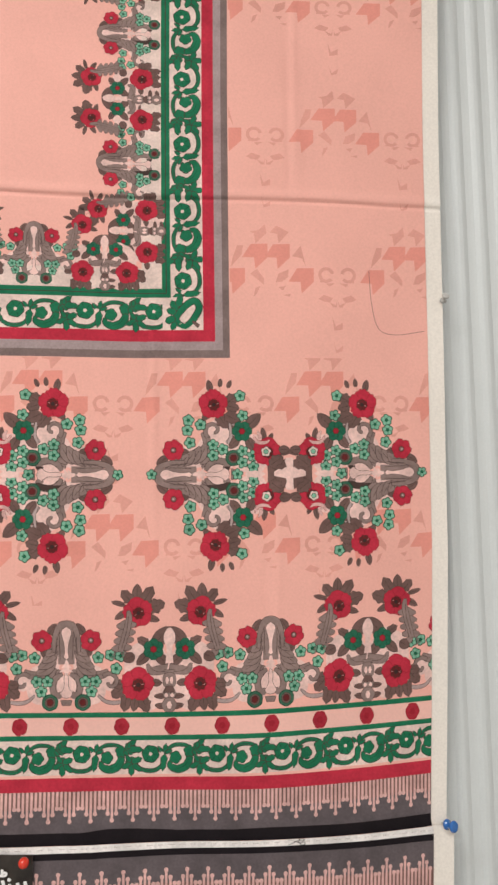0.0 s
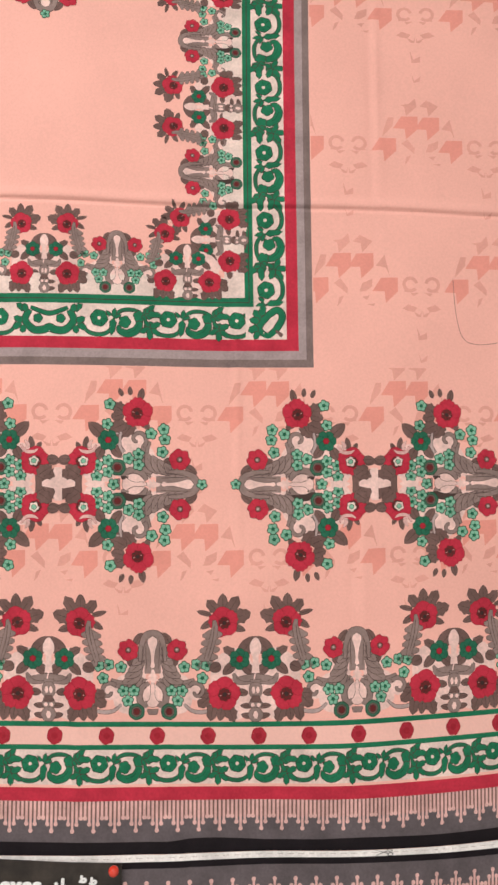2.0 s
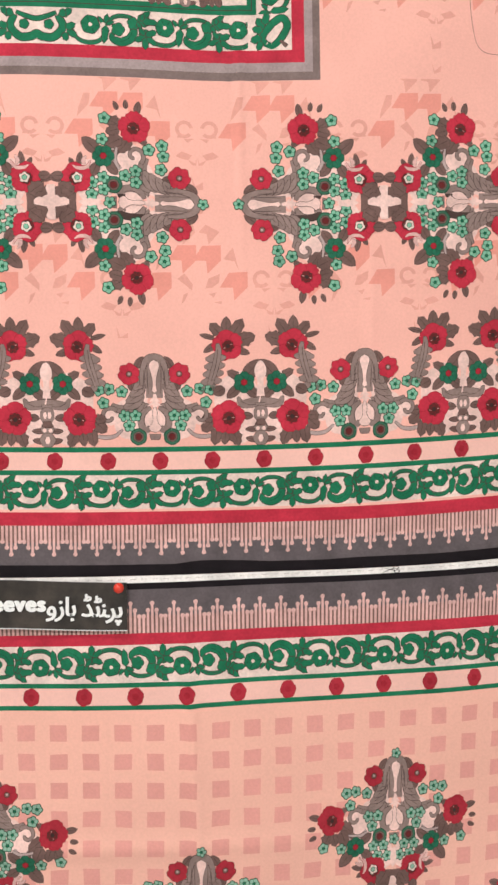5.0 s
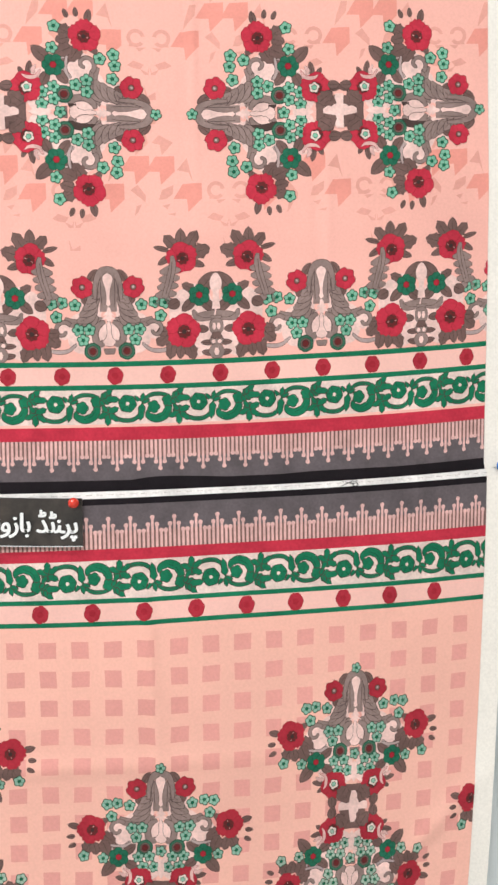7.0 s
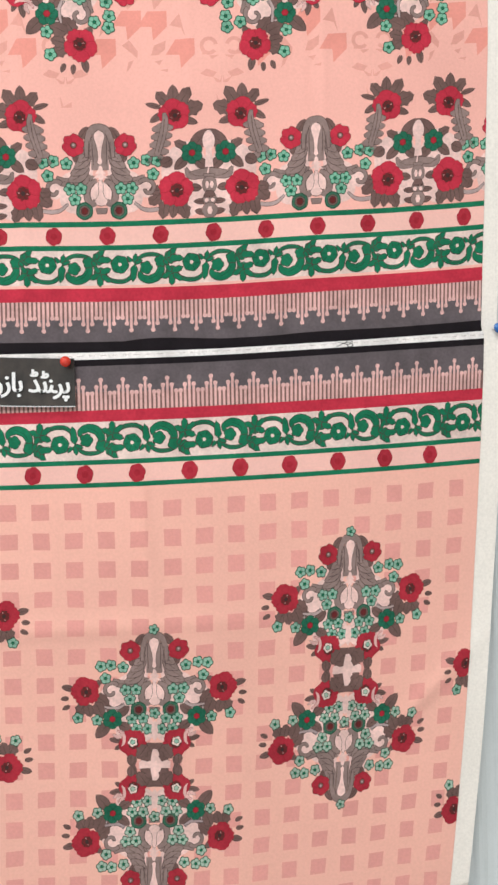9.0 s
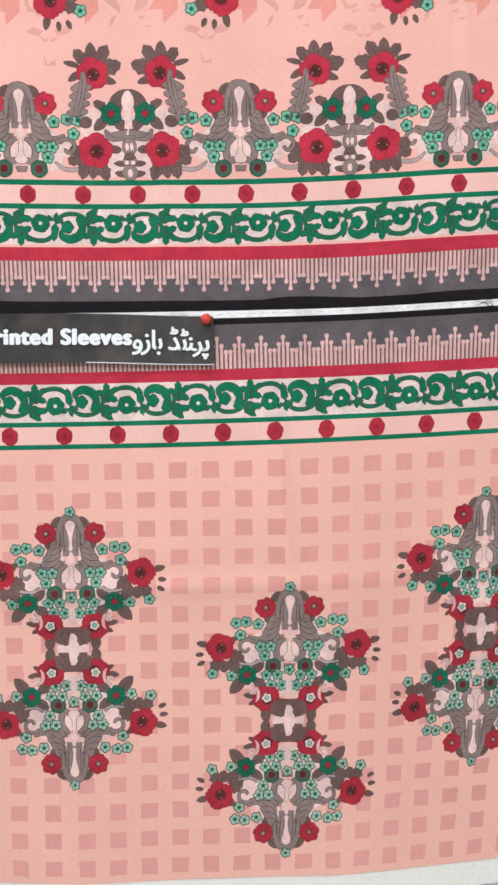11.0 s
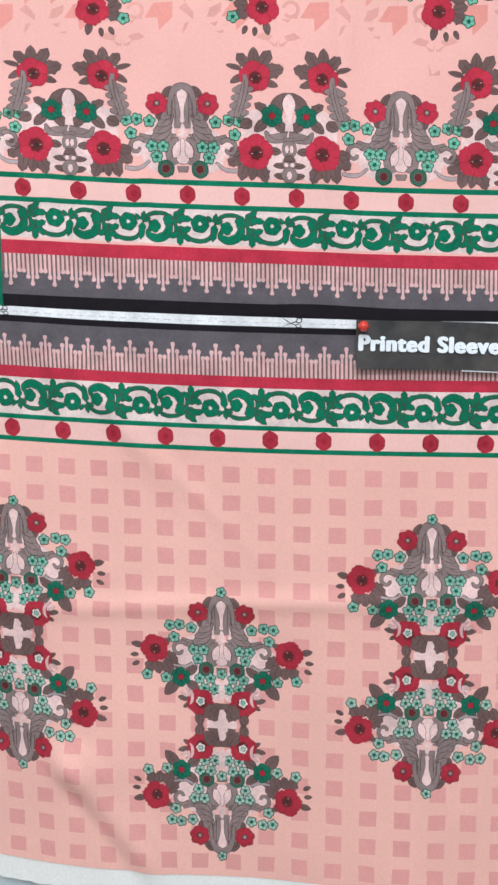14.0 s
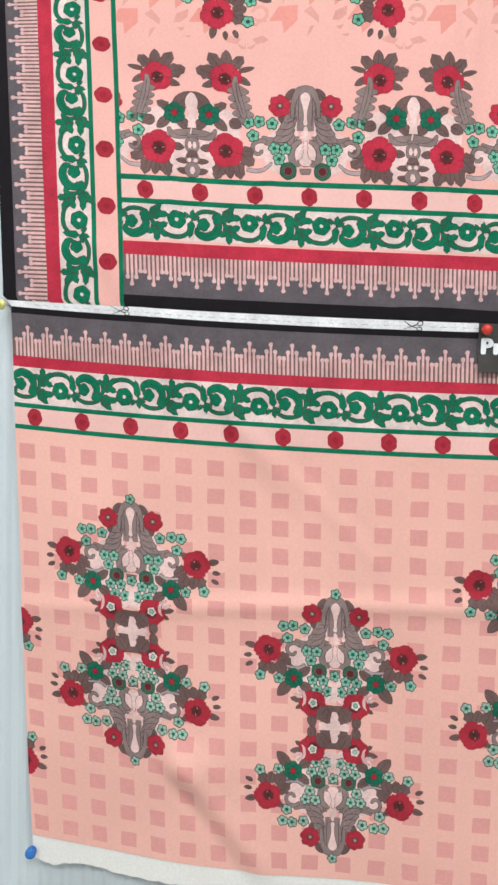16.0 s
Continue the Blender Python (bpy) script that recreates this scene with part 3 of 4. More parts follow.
def vine():
    """One length of the green scrolling border, from its flower at 0; the cup lies under the flower."""
    m = Motif()
    size = 0.000176

    def q(x, y):
        return complex(x, y) * size

    def g(poly):
        m.add(poly, "green", "line", 0.0006)

    g(stroke([q(-92, -30), q(-70, -70), q(-28, -90), q(28, -88), q(66, -58), q(76, -14)], 0.0020, 0.0018, 0.0034))
    g(stroke([q(78, -4), q(102, 30), q(142, 49), q(192, 48), q(228, 36)], 0.0014, 0.0020, 0.0032))
    g(stroke([q(214, 14), q(221, -30), q(200, -68), q(153, -85), q(112, -68), q(108, -40)], 0.0044, 0.0026, 0.0072, 5, -1, 0.12))
    g(blob(q(140, -20), 0.0055, 5, 0.15))
    g(blob(q(220, 14), 0.0050, 5, 0.2, 0.3))
    g(blob(q(278, 27), 0.0046, 5, 0.2, 0.8))
    g(blob(q(280, -50), 0.0054, 5, 0.2, 0.2))
    for x, y, ang, long, wide in ((76, -10, 80, 68, 30), (70, 4, 128, 48, 24), (80, 0, -98, 96, 40), (82, 4, 22, 42, 24),
                                  (240, 30, 35, 82, 36), (262, 28, -4, 84, 40), (262, 30, 78, 36, 26), (240, 20, -60, 40, 26),
                                  (284, -48, 205, 68, 36), (280, -56, -92, 62, 40), (280, -46, 22, 62, 38), (276, -44, 128, 46, 30), (286, -56, -36, 66, 32)):
        g(leaf(q(x, y), math.radians(ang), long * size, wide * 0.88 * size, 1 if long > 60 else 0))
    g([0.0086 * (1 - 0.10 * abs(math.sin(3 * a + 0.6))) * complex(math.cos(a), math.sin(a)) for a in np.arange(36) * math.tau / 36])
    for i in range(6):
        e = complex(math.cos(0.9 + i * 1.047), math.sin(0.9 + i * 1.047))
        m.add(stroke([e * 0.0035, e * 0.0080], 0.0004, 0.0006, n=2), "bottle")
    m.add(stroke([q(-62, -76), q(-10, -91), q(40, -82)], 0.0004, 0.0004, n=4), "line")
    m.add(stroke([q(110, 34), q(150, 49), q(196, 46)], 0.0004, 0.0004, n=4), "line")
    m.add(stroke([q(150, -84), q(194, -64), q(214, -30)], 0.0004, 0.0004, n=4), "bottle")
    for x, y, r in ((0, 0, 0.0017), (65, 2, 0.0019), (103, -14, 0.0016)):
        m.add(blob(q(x, y), r, 3, 0.15, x, k=9), "pale")
    return m


def hound():
    """A stepped cluster of hound's-tooth checks in two faded tints, with curls and small marks beside it."""
    m = Motif()
    size = 0.000252

    def print_on(name, poly, col, dx=0, dy=0):
        m.begin(name)
        m.add([complex(x + dx - 410, 540 - y - dy) * size for x, y in poly], col)

    flag = ((302, 540), (338, 484), (408, 482), (408, 540), (356, 590), (352, 541))
    for dx, dy in ((0, 0), (93, 1), (-95, 104), (192, 104)):
        print_on("hound_check", flag, "faint", dx, dy)
    for poly in (((335, 430), (372, 424), (398, 398), (405, 436), (358, 482), (352, 438)), ((418, 434), (446, 404), (498, 432), (455, 480), (449, 440)),
                 ((255, 580), (262, 545), (282, 490), (306, 490), (300, 530)), ((510, 536), (547, 490), (568, 582), (552, 545)),
                 ((335, 610), (362, 590), (392, 630), (390, 656), (372, 640)), ((440, 646), (452, 610), (495, 592), (492, 625), (465, 645))):
        print_on("hound_check", poly, "dull")
    for poly in (((348, 706), (356, 670), (376, 662), (362, 692)), ((452, 668), (482, 662), (470, 682)), ((470, 700), (502, 695), (498, 707)),
                 ((676, 788), (690, 830), (719, 814), (719, 842), (683, 847)), ((680, 891), (692, 930), (720, 908), (716, 932), (690, 940))):
        print_on("small_mark", poly, "dull")
    for d in (1, -1):
        a = np.linspace(0.2, 5.6, 16)
        ring = [(700 - d * 47 + r * math.cos(t) * d, 614 - r * math.sin(t)) for row, r in ((a, 34), (a[::-1], 20)) for t in row]
        print_on("curl", ring, "dull")
        for poly in (((-74, 646), (-67, 622), (-58, 646)), ((-48, 650), (-10, 648), (-36, 664)), ((-82, 716), (-58, 698), (-20, 712), (-34, 730), (-60, 726)), ((-36, 728), (-8, 742), (-2, 722), (-4, 750), (-20, 750))):
            print_on("curl", [(700 + d * x, y) for x, y in poly], "dull")
    return m


# ---- laying the print on the cloth ----


def clip(poly, u0, u1, v0, v1):
    for ax, lim, s in ((0, u0, 1), (0, u1, -1), (1, v0, 1), (1, v1, -1)):
        if not poly:
            return poly
        out = []
        for i, b in enumerate(poly):
            a = poly[i - 1]
            da, db = (a[ax] - lim) * s, (b[ax] - lim) * s
            if (da >= 0) != (db >= 0):
                t = da / (da - db)
                out.append((a[0] + t * (b[0] - a[0]), a[1] + t * (b[1] - a[1])))
            if db >= 0:
                out.append(b)
        poly = out
    return poly


def cut(poly, dist):
    """The two parts of a convex outline on the sides of a line; dist gives the signed distance of a point."""
    less, more = [], []
    for n, q in enumerate(poly):
        o = poly[n - 1]
        do, dq = dist(o), dist(q)
        if (do > 0) != (dq > 0) and abs(do) > 1e-12 and abs(dq) > 1e-12:
            t = do / (do - dq)
            m = (o[0] + t * (q[0] - o[0]), o[1] + t * (q[1] - o[1]))
            less.append(m), more.append(m)
        if dq <= 1e-12:
            less.append(q)
        if dq >= -1e-12:
            more.append(q)
    return less, more


def facets(poly, out):
    """Cuts a convex outline along the lines of the cloth's grid and its diagonals."""
    lo, hi = min(q[1] for q in poly), max(q[1] for q in poly)
    j = int(np.searchsorted(LINES, lo + 1e-9, "right")) - 1
    strips = []
    while LINES[j + 1] < hi - 1e-9:
        y = LINES[j + 1]
        part_, poly = cut(poly, lambda q: q[1] - y)
        strips.append((j, part_))
        j += 1
    strips.append((j, poly))
    for j, poly in strips:
        if len(poly) < 3:
            continue
        y, dy = LINES[j], LINES[j + 1] - LINES[j]
        left, right = min(q[0] for q in poly), max(q[0] for q in poly)
        i = math.floor(left / PITCH + 1e-7)
        cells = []
        while (i + 1) * PITCH < right - 1e-9:
            x = (i + 1) * PITCH
            part_, poly = cut(poly, lambda q: q[0] - x)
            cells.append((i, part_))
            i += 1
        cells.append((i, poly))
        for i, poly in cells:
            if len(poly) < 3:
                continue
            for bit in cut(poly, lambda q: (q[1] - y) / dy - (q[0] / PITCH - i)):
                if len(bit) >= 3:
                    area = sum(bit[n - 1][0] * bit[n][1] - bit[n][0] * bit[n - 1][1] for n in range(len(bit)))
                    if abs(area) > 2e-10:
                        out.append(bit)


def levels(motif):
    """How many films lie under each shape."""
    box_ = np.array([(min(q.real for q in s[0]), max(q.real for q in s[0]), min(q.imag for q in s[0]), max(q.imag for q in s[0])) for s in motif])
    lv = np.zeros(len(motif), int)
    for n in range(1, len(motif)):
        b, e = box_[n], box_[:n]
        over = (e[:, 0] < b[1]) & (e[:, 1] > b[0]) & (e[:, 2] < b[3]) & (e[:, 3] > b[2])
        if over.any():
            lv[n] = lv[:n][over].max() + 1
    return lv


def lay(name, parent, motif, bounds, off=0.0001, label="", gap=0.000008):
    """Prints a motif on the cloth as thin dye films that follow its hang. bounds: the cloth's own u0, u1, v0, v1."""
    films = {}
    for lv, (poly, col, piece) in zip(levels(motif), motif):
        us, vs = [q.real for q in poly], [q.imag for q in poly]
        if max(us) < bounds[0] or min(us) > bounds[1] or max(vs) < bounds[2] or min(vs) > bounds[3]:
            continue
        inside = min(us) >= bounds[0] and max(us) <= bounds[1] and min(vs) >= bounds[2] and max(vs) <= bounds[3]
        keys, bits, idx, offs = films.setdefault(piece, ([], [], [], []))
        if col not in keys:
            keys.append(col)
        flat = [Vector((q.real, q.imag, 0)) for q in poly]
        for t in tessellate_polygon([flat]) if len(flat) > 4 else [range(len(flat))]:
            tri = [(poly[i].real, poly[i].imag) for i in t]
            if sum(tri[n - 1][0] * tri[n][1] - tri[n][0] * tri[n - 1][1] for n in range(len(tri))) < 0:
                tri = tri[::-1]
            if not inside:
                tri = clip(tri, *bounds)
            if len(tri) < 3:
                continue
            n = len(bits)
            facets(tri, bits)
            idx += [keys.index(col)] * (len(bits) - n)
            offs += [off + lv * gap] * (len(bits) - n)
    first = None
    for piece in sorted(films, key=len):
        keys, bits, idx, offs = films[piece]
        if not bits:
            continue
        known, pts, faces, which, highs = {}, [], [], [], []
        for bit, n, high in zip(bits, idx, offs):
            ring = []
            for q in bit:
                key = (round(q[0] * 2e6), round(q[1] * 2e6), high)
                if key not in known:
                    known[key] = len(pts)
                    pts.append(q)
                    highs.append(high)
                if known[key] not in ring:
                    ring.append(known[key])
            if len(ring) > 2:
                faces.append(ring)
                which.append(n)
        pts = np.array(pts)
        if not faces:
            continue
        ob = mesh_object(name if first is None else piece[0], hang(pts[:, 0], pts[:, 1], np.array(highs)), faces, [INK[k] for k in keys], which)
        ob.data.normals_split_custom_set_from_vertices([tuple(w) for w in facing(pts[:, 0], pts[:, 1])])
        ob.parent = first or parent
        first = first or tagged(ob, label)
    return first


def flat_of(x, v):
    """Where across the flat print a point at x lies, at the height v."""
    u = x
    for _ in range(8):
        u += x - float(place(np.float64(u), np.float64(v))[0])
    return u


def bar(u0, u1, v0, v1):
    return [complex(u0, v0), complex(u1, v0), complex(u1, v1), complex(u0, v1)]


def comb(u0, u1, base, way, phase=0.0):
    """A fringe of slim drops: per group one long, two middling and two short. way: +1 up, -1 down."""
    m = Motif()
    pitch = 0.0206 / 5
    lengths = (0.030, 0.0235, 0.0178, 0.0178, 0.0235)
    m.add(bar(u0, u1, min(base, base + way * 0.0165), max(base, base + way * 0.0165)), "cocoa")
    i0 = math.floor((u0 - phase) / pitch)
    for i in range(i0, math.ceil((u1 - phase) / pitch)):
        u, ln = phase + i * pitch, lengths[i % 5]
        if u - 0.0016 < u0 or u + 0.0016 > u1:
            continue
        m.add(bar(u - 0.00120, u + 0.00120, min(base, base + way * (ln - 0.002)), max(base, base + way * (ln - 0.002))), "tooth")
        m.add(blob(complex(u, base + way * (ln - 0.0022)), 0.0022, 6, 0.0, k=10), "tooth")
    return m


def turned_over(m):
    """Mirrored across, left for right."""
    return m.moved(-1, flip=True)


# ---- the two printed cloths ----
UR, UL = 0.306, -0.774
CUT = 1.2315
SHIRT = (UL, UR, CUT - 0.004, 2.30)
SLEEVE = (UL, UR, 0.6795, CUT)


def empty(name, at, label, category, **more):
    ob = new(name)
    ob.empty_display_size = 0.02
    ob.location = at
    return tagged(ob, label, category, **more)


shirt = empty("shirt_cloth", (0, 0, 0), "peach cotton cloth with crimson flower print, pinned to the wall", "cloth")
sleeve = empty("sleeve_cloth", (0, 0, 0), "peach cotton cloth with rose squares and bouquets, pinned up", "cloth")


cloth_sheet("peach_ground", shirt, UL, UR, 1.2195, 2.30, 0.0, INK["peach"])
tagged(cloth_sheet("selvage", shirt, UR - 0.006, UR + 0.018, 1.2195, 2.30, -0.0008, SELVAGE), "plain cream woven edge")
cloth_sheet("peach_ground", sleeve, UL, UR, 0.6795, CUT, 0.0032, SLEEVE_COTTON)
tagged(cloth_sheet("selvage", sleeve, UR - 0.006, UR + 0.024, 0.6795, CUT, 0.0024, SELVAGE), "plain cream woven edge")
tagged(cloth_sheet("hem", sleeve, UL, UR + 0.024, 0.6555, 0.6855, 0.0024, SELVAGE, ragged=0.006), "unprinted white lower edge, a little ragged")

SL = 0.0032
EDGE = -0.6520
LOW = (EDGE, UR, CUT - 0.004, 2.30)


def stripes(name, parent, rows_, off=0.00003, bounds=SHIRT):
    """One printed band for each row, named for its dye."""
    for n, (u0, u1, v0, v1, col) in enumerate(rows_):
        m = Motif()
        m.add(bar(u0, u1, v0, v1), col)
        lay(col + "_" + name, parent, m, bounds, off + 0.000008 * n)


# shirt: lower border
stripes("border_band", shirt, [
    (EDGE, UR, 1.2965, 1.3295, "pale"), (EDGE, UR, 1.3343, 1.3515, "tint"), (EDGE, UR, 1.3515, 1.3565, "green"), (EDGE, UR, 1.3295, 1.3343, "green"),
    (EDGE, UR, 1.281, 1.2938, "red"), (EDGE, UR, 1.241, 1.281, "slate"), (EDGE, UR, CUT - 0.004, 1.2425, "black")])
for u, long, high in ((-0.004, 0.055, 0.0042), (-0.335, 0.07, 0.0030), (0.16, 0.08, 0.0024)):
    m = Motif()
    m.add(stroke([complex(u - long, 1.2415), complex(u - long * 0.3, 1.2415 + high * 0.4), complex(u + long, 1.2415)], 0.0004, 0.0004, high), "black")
    lay("black_tuck", shirt, m, LOW, 0.00009)
lay("comb_fringe", shirt, comb(EDGE, UR, 1.281, -1, 0.036), SHIRT)
for i in range(-12, 9):
    u = -0.117 + (0.0502 if i > 0 else 0.0512) * i
    if EDGE + 0.004 < u < UR:
        m = Motif()
        m.add(blob(complex(u, 1.3428), 0.0070, 6, 0.09, 0.3 + i, 1.1, k=20), "brick", "deep", 0.0006)
        m.add(blob(complex(u, 1.3428), 0.0032, 5, 0.1, i, k=10), "deep")
        lay("dot_rosette", shirt, m, LOW)
V = vine()
for i in range(-12, 7):
    lay("vine_scroll", shirt, V.moved(1, complex(0.012 + (0.0665 if i > 0 else 0.0680) * i, 1.3161)), LOW)

# shirt: side border on the left, upright
SIDE = (UL, EDGE + 0.002, CUT - 0.004, 2.30)
stripes("side_band", shirt, [
    (UL, -0.7605, CUT - 0.004, 2.30, "black"), (-0.7605, -0.7280, CUT - 0.004, 2.30, "slate"), (-0.7285, -0.7145, CUT - 0.004, 2.30, "red"),
    (-0.7145, -0.6818, CUT - 0.004, 2.30, "pale"), (-0.6818, -0.6773, CUT - 0.004, 2.30, "green"), (-0.6562, -0.6517, CUT - 0.004, 2.30, "green")], 0.00003)
lay("side_fringe", shirt, comb(1.2275, 1.70, 0, 1, 1.24).moved(1j, complex(-0.7285, 0)), (-0.7605, EDGE, CUT - 0.004, 1.70))
for i in range(0, 9):
    v = 1.2200 + 0.0528 * i
    m = Motif()
    m.add(blob(complex(-0.6668, v), 0.0082, 6, 0.07, i, 0.9, k=20), "brick", "deep", 0.0006)
    m.add(blob(complex(-0.6668, v), 0.0032, 5, 0.1, i, k=10), "deep")
    lay("dot_rosette", shirt, m, SIDE)
for i in range(0, 8):
    lay("vine_scroll", shirt, V.moved(-1j, complex(-0.6940, 1.2410 + 0.0700 * i)), SIDE)

# shirt: bouquets and crests over the lower border
SPRAY, CREST, MEDAL, HOUND = spray(), crest(), medallion(), hound()
MEDAL_FADED = medallion({"mint": "mint_pale", "greyl": "silver"}).moved(1, swap={"red": "brick", "mint": "mint_soft"})
for i in range(-2, 4):
    lay("bouquet_print", shirt, SPRAY.moved(1, complex(-0.1745 + 0.2050 * i, 1.3565)), LOW)
for i in range(-3, 4):
    lay("crest_print", shirt, CREST.moved(1, complex(-0.0712 + 0.2040 * i, 1.3565)), LOW)
for i in range(-2, 2):
    lay("medallion_print", shirt, MEDAL.moved(1, complex(0.1546 + 0.3180 * i, 1.5875)), LOW)

# shirt: framed field with its border of small bouquets
stripes("frame_band", shirt, [
    (-0.62, 0.094, 1.7065, 1.7145, "ash"), (0.087, 0.094, 1.7145, 2.30, "ash"),
    (-0.62, 0.087, 1.7145, 1.7235, "silver"), (0.079, 0.087, 1.7235, 2.30, "silver"),
    (-0.62, 0.079, 1.7235, 1.7355, "red"), (0.067, 0.079, 1.7355, 2.30, "red"),
    (-0.62, 0.067, 1.7355, 1.7695, "pale"), (0.0335, 0.067, 1.7695, 2.30, "pale"),
    (-0.62, 0.0335, 1.7695, 1.7790, "green"), (0.0245, 0.0335, 1.7790, 2.30, "green"),
    (-0.62, 0.0290, 1.7737, 1.7745, "line"), (0.0286, 0.0294, 1.7737, 2.30, "line"),
    (-0.62, 0.0245, 1.7790, 1.80, "pale"), (0.004, 0.0245, 1.80, 2.30, "pale")])
for i in range(0, 3):
    lay("vine_scroll", shirt, V.moved(1.04, complex(0.0160 - 0.0695 * i, 1.7548)), (-0.1730, 0.0250, 1.70, 2.0))
for i in range(0, 6):
    lay("vine_scroll", shirt, turned_over(V).moved(1.04, complex(-0.2235 - 0.0695 * i, 1.7548)), (-0.62, -0.1730, 1.70, 2.0))
for i in range(0, 9):
    lay("vine_scroll", shirt, V.moved(-1.06j, complex(0.0465, 1.787 + 0.0745 * i), True), (0.0335, 0.067, 1.7700, 2.30))
corner = Motif()
corner.add(stroke([0.0425 + 1.7410j, 0.0490 + 1.7395j, 0.0575 + 1.7475j, 0.0630 + 1.7590j, 0.0585 + 1.7660j, 0.0510 + 1.7630j, 0.0430 + 1.7550j, 0.0385 + 1.7470j, 0.0425 + 1.7410j], 0.0050, 0.0050, 0.0062, 9, 1, 0.15), "green", "line", 0.0007)
for x, z, ang, long, wide in ((0.040, 1.756, 120, 0.012, 0.008), (0.039, 1.754, 165, 0.010, 0.007), (0.038, 1.748, 200, 0.011, 0.008), (0.041, 1.760, 75, 0.012, 0.007), (0.038, 1.744, 245, 0.009, 0.006)):
    corner.add(leaf(complex(x, z), math.radians(ang), long, wide, 1), "green", "line", 0.0006)
corner.add(stroke([0.0560 + 1.7445j, 0.0620 + 1.7395j], 0.0018, 0.0034), "brown", "line", 0.0005)
lay("corner_scroll", shirt, corner, SHIRT)
heart = Motif()
heart.add(stroke([-0.0205 + 0.0075j, -0.0245 - 0.0030j, -0.0160 - 0.0125j, -0.0055 - 0.0125j, -0.0100j, 0.0055 - 0.0125j, 0.0160 - 0.0125j, 0.0245 - 0.0030j, 0.0205 + 0.0075j], 0.0060, 0.0060, 0.0072), "green", "line", 0.0007)
heart.add(stroke([-0.0185 + 0.0100j, -0.0090 + 0.0062j, 0.0040j, 0.0090 + 0.0062j, 0.0185 + 0.0100j], 0.0030, 0.0030, 0.0042), "green", "line", 0.0007)
for d in (1, -1):
    heart.add(blob(complex(0.0115 * d, -0.0010), 0.0042, 5, 0.15), "green", "line", 0.0006)
    for x, y, ang, long in ((0.0235, 0.0070, 35, 0.012), (0.0240, 0.0060, 80, 0.008), (0.0280, -0.0060, -30, 0.011), (0.0270, -0.0040, 25, 0.010), (0.0260, -0.0080, -80, 0.008)):
        heart.add(leaf(complex(x * d, y), math.radians(ang if d == 1 else 180 - ang), long, 0.0065, 1), "green", "line", 0.0006)
lay("corner_scroll", shirt, heart.moved(1, -0.1730 + 1.7545j), SHIRT)


def mitred(m, low):
    """Keeps the shapes on one side of the corner's diagonal."""
    out = Motif()
    for row in m:
        mid = sum(row[0]) / len(row[0])
        if ((mid.imag - 1.7795) < (0.0245 - mid.real)) == low:
            out.append(row)
    return out


lay("bouquet_print", shirt, mitred(SPRAY.moved(0.72, -0.0335 + 1.7760j), True), SHIRT)
lay("bouquet_print", shirt, mitred(SPRAY.moved(0.72j, 0.0290 + 1.8400j), False), SHIRT)
for u in (-0.178, -0.331, -0.484):
    lay("bouquet_print", shirt, SPRAY.moved(0.75, complex(u, 1.7795)), SHIRT)
for u in (-0.1045, -0.255, -0.408):
    lay("crest_print", shirt, CREST.moved(0.75, complex(u, 1.7795)), SHIRT)
for v in (1.986, 2.139):
    lay("bouquet_print", shirt, SPRAY.moved(0.75j, complex(0.0250, v)), SHIRT)
for v in (1.913, 2.0625, 2.216):
    lay("crest_print", shirt, CREST.moved(0.75j, complex(0.0250, v)), SHIRT)

lay("medallion_print", shirt, MEDAL.moved(-0.94j, complex(-0.178, 2.214)), SHIRT)
m = Motif()
m.add(stroke([0.243 + 1.800j, 0.245 + 1.765j, 0.252 + 1.738j, 0.270 + 1.731j, 0.302 + 1.735j], 0.0005, 0.0005), "cocoa")
lay("faint_outline", shirt, m, SHIRT)

# shirt: pale stepped clusters in the ground
for j, (v, shift) in enumerate(((2.122, 0.1353), (1.967, 0.2098), (1.812, 0.1353), (1.678, 0.1900), (1.534, 0.1160))):
    for i in range(-6, 3):
        w = complex(shift + (0.149 if v > 1.73 else 0.1445) * i, v)
        if w.real < 0.02 and w.imag > 1.73:
            continue
        lay("hound_check", shirt, HOUND.moved(1, w), (0.095, UR, 1.7065, 2.30) if w.imag > 1.73 else (EDGE, UR, 1.46, 1.7060), 0.00002)

# sleeve: upper border
SB = (UL, UR, 0.6795, CUT)
stripes("border_band", sleeve, [
    (UL, UR, 1.2245, CUT, "white"), (UL, UR, 1.2185, 1.2245, "black"), (UL, UR, 1.1775, 1.2185, "slate"), (UL, UR, 1.1668, 1.1775, "red"),
    (UL, UR, 1.1315, 1.1668, "pale"), (UL, UR, 1.1103, 1.1270, "tint"), (UL, UR, 1.1270, 1.1315, "green"), (UL, UR, 1.1058, 1.1103, "green")], SL + 0.00003, SB)
lay("comb_fringe", sleeve, comb(UL, UR, 1.1775, 1, 0.0465), SB, SL + 0.0001)
for i in range(-13, 9):
    u = -0.1428 + (0.0490 if i > 0 else 0.0508) * i
    if UL < u - 0.004 and u < UR + 0.004:
        m = Motif()
        m.add(blob(complex(u, 1.1183), 0.0072, 6, 0.09, 0.3 + i, 1.1, k=20), "brick", "deep", 0.0006)
        m.add(blob(complex(u, 1.1183), 0.0032, 5, 0.1, i, k=10), "deep")
        lay("dot_rosette", sleeve, m, SB, SL + 0.0001)
for i in range(-13, 5):
    lay("vine_scroll", sleeve, V.moved(1, complex(0.0185 + (0.0665 if i > 0 else 0.0675) * i, 1.1465), True), SB, SL + 0.0001)
m = Motif()
u = UL + 0.004
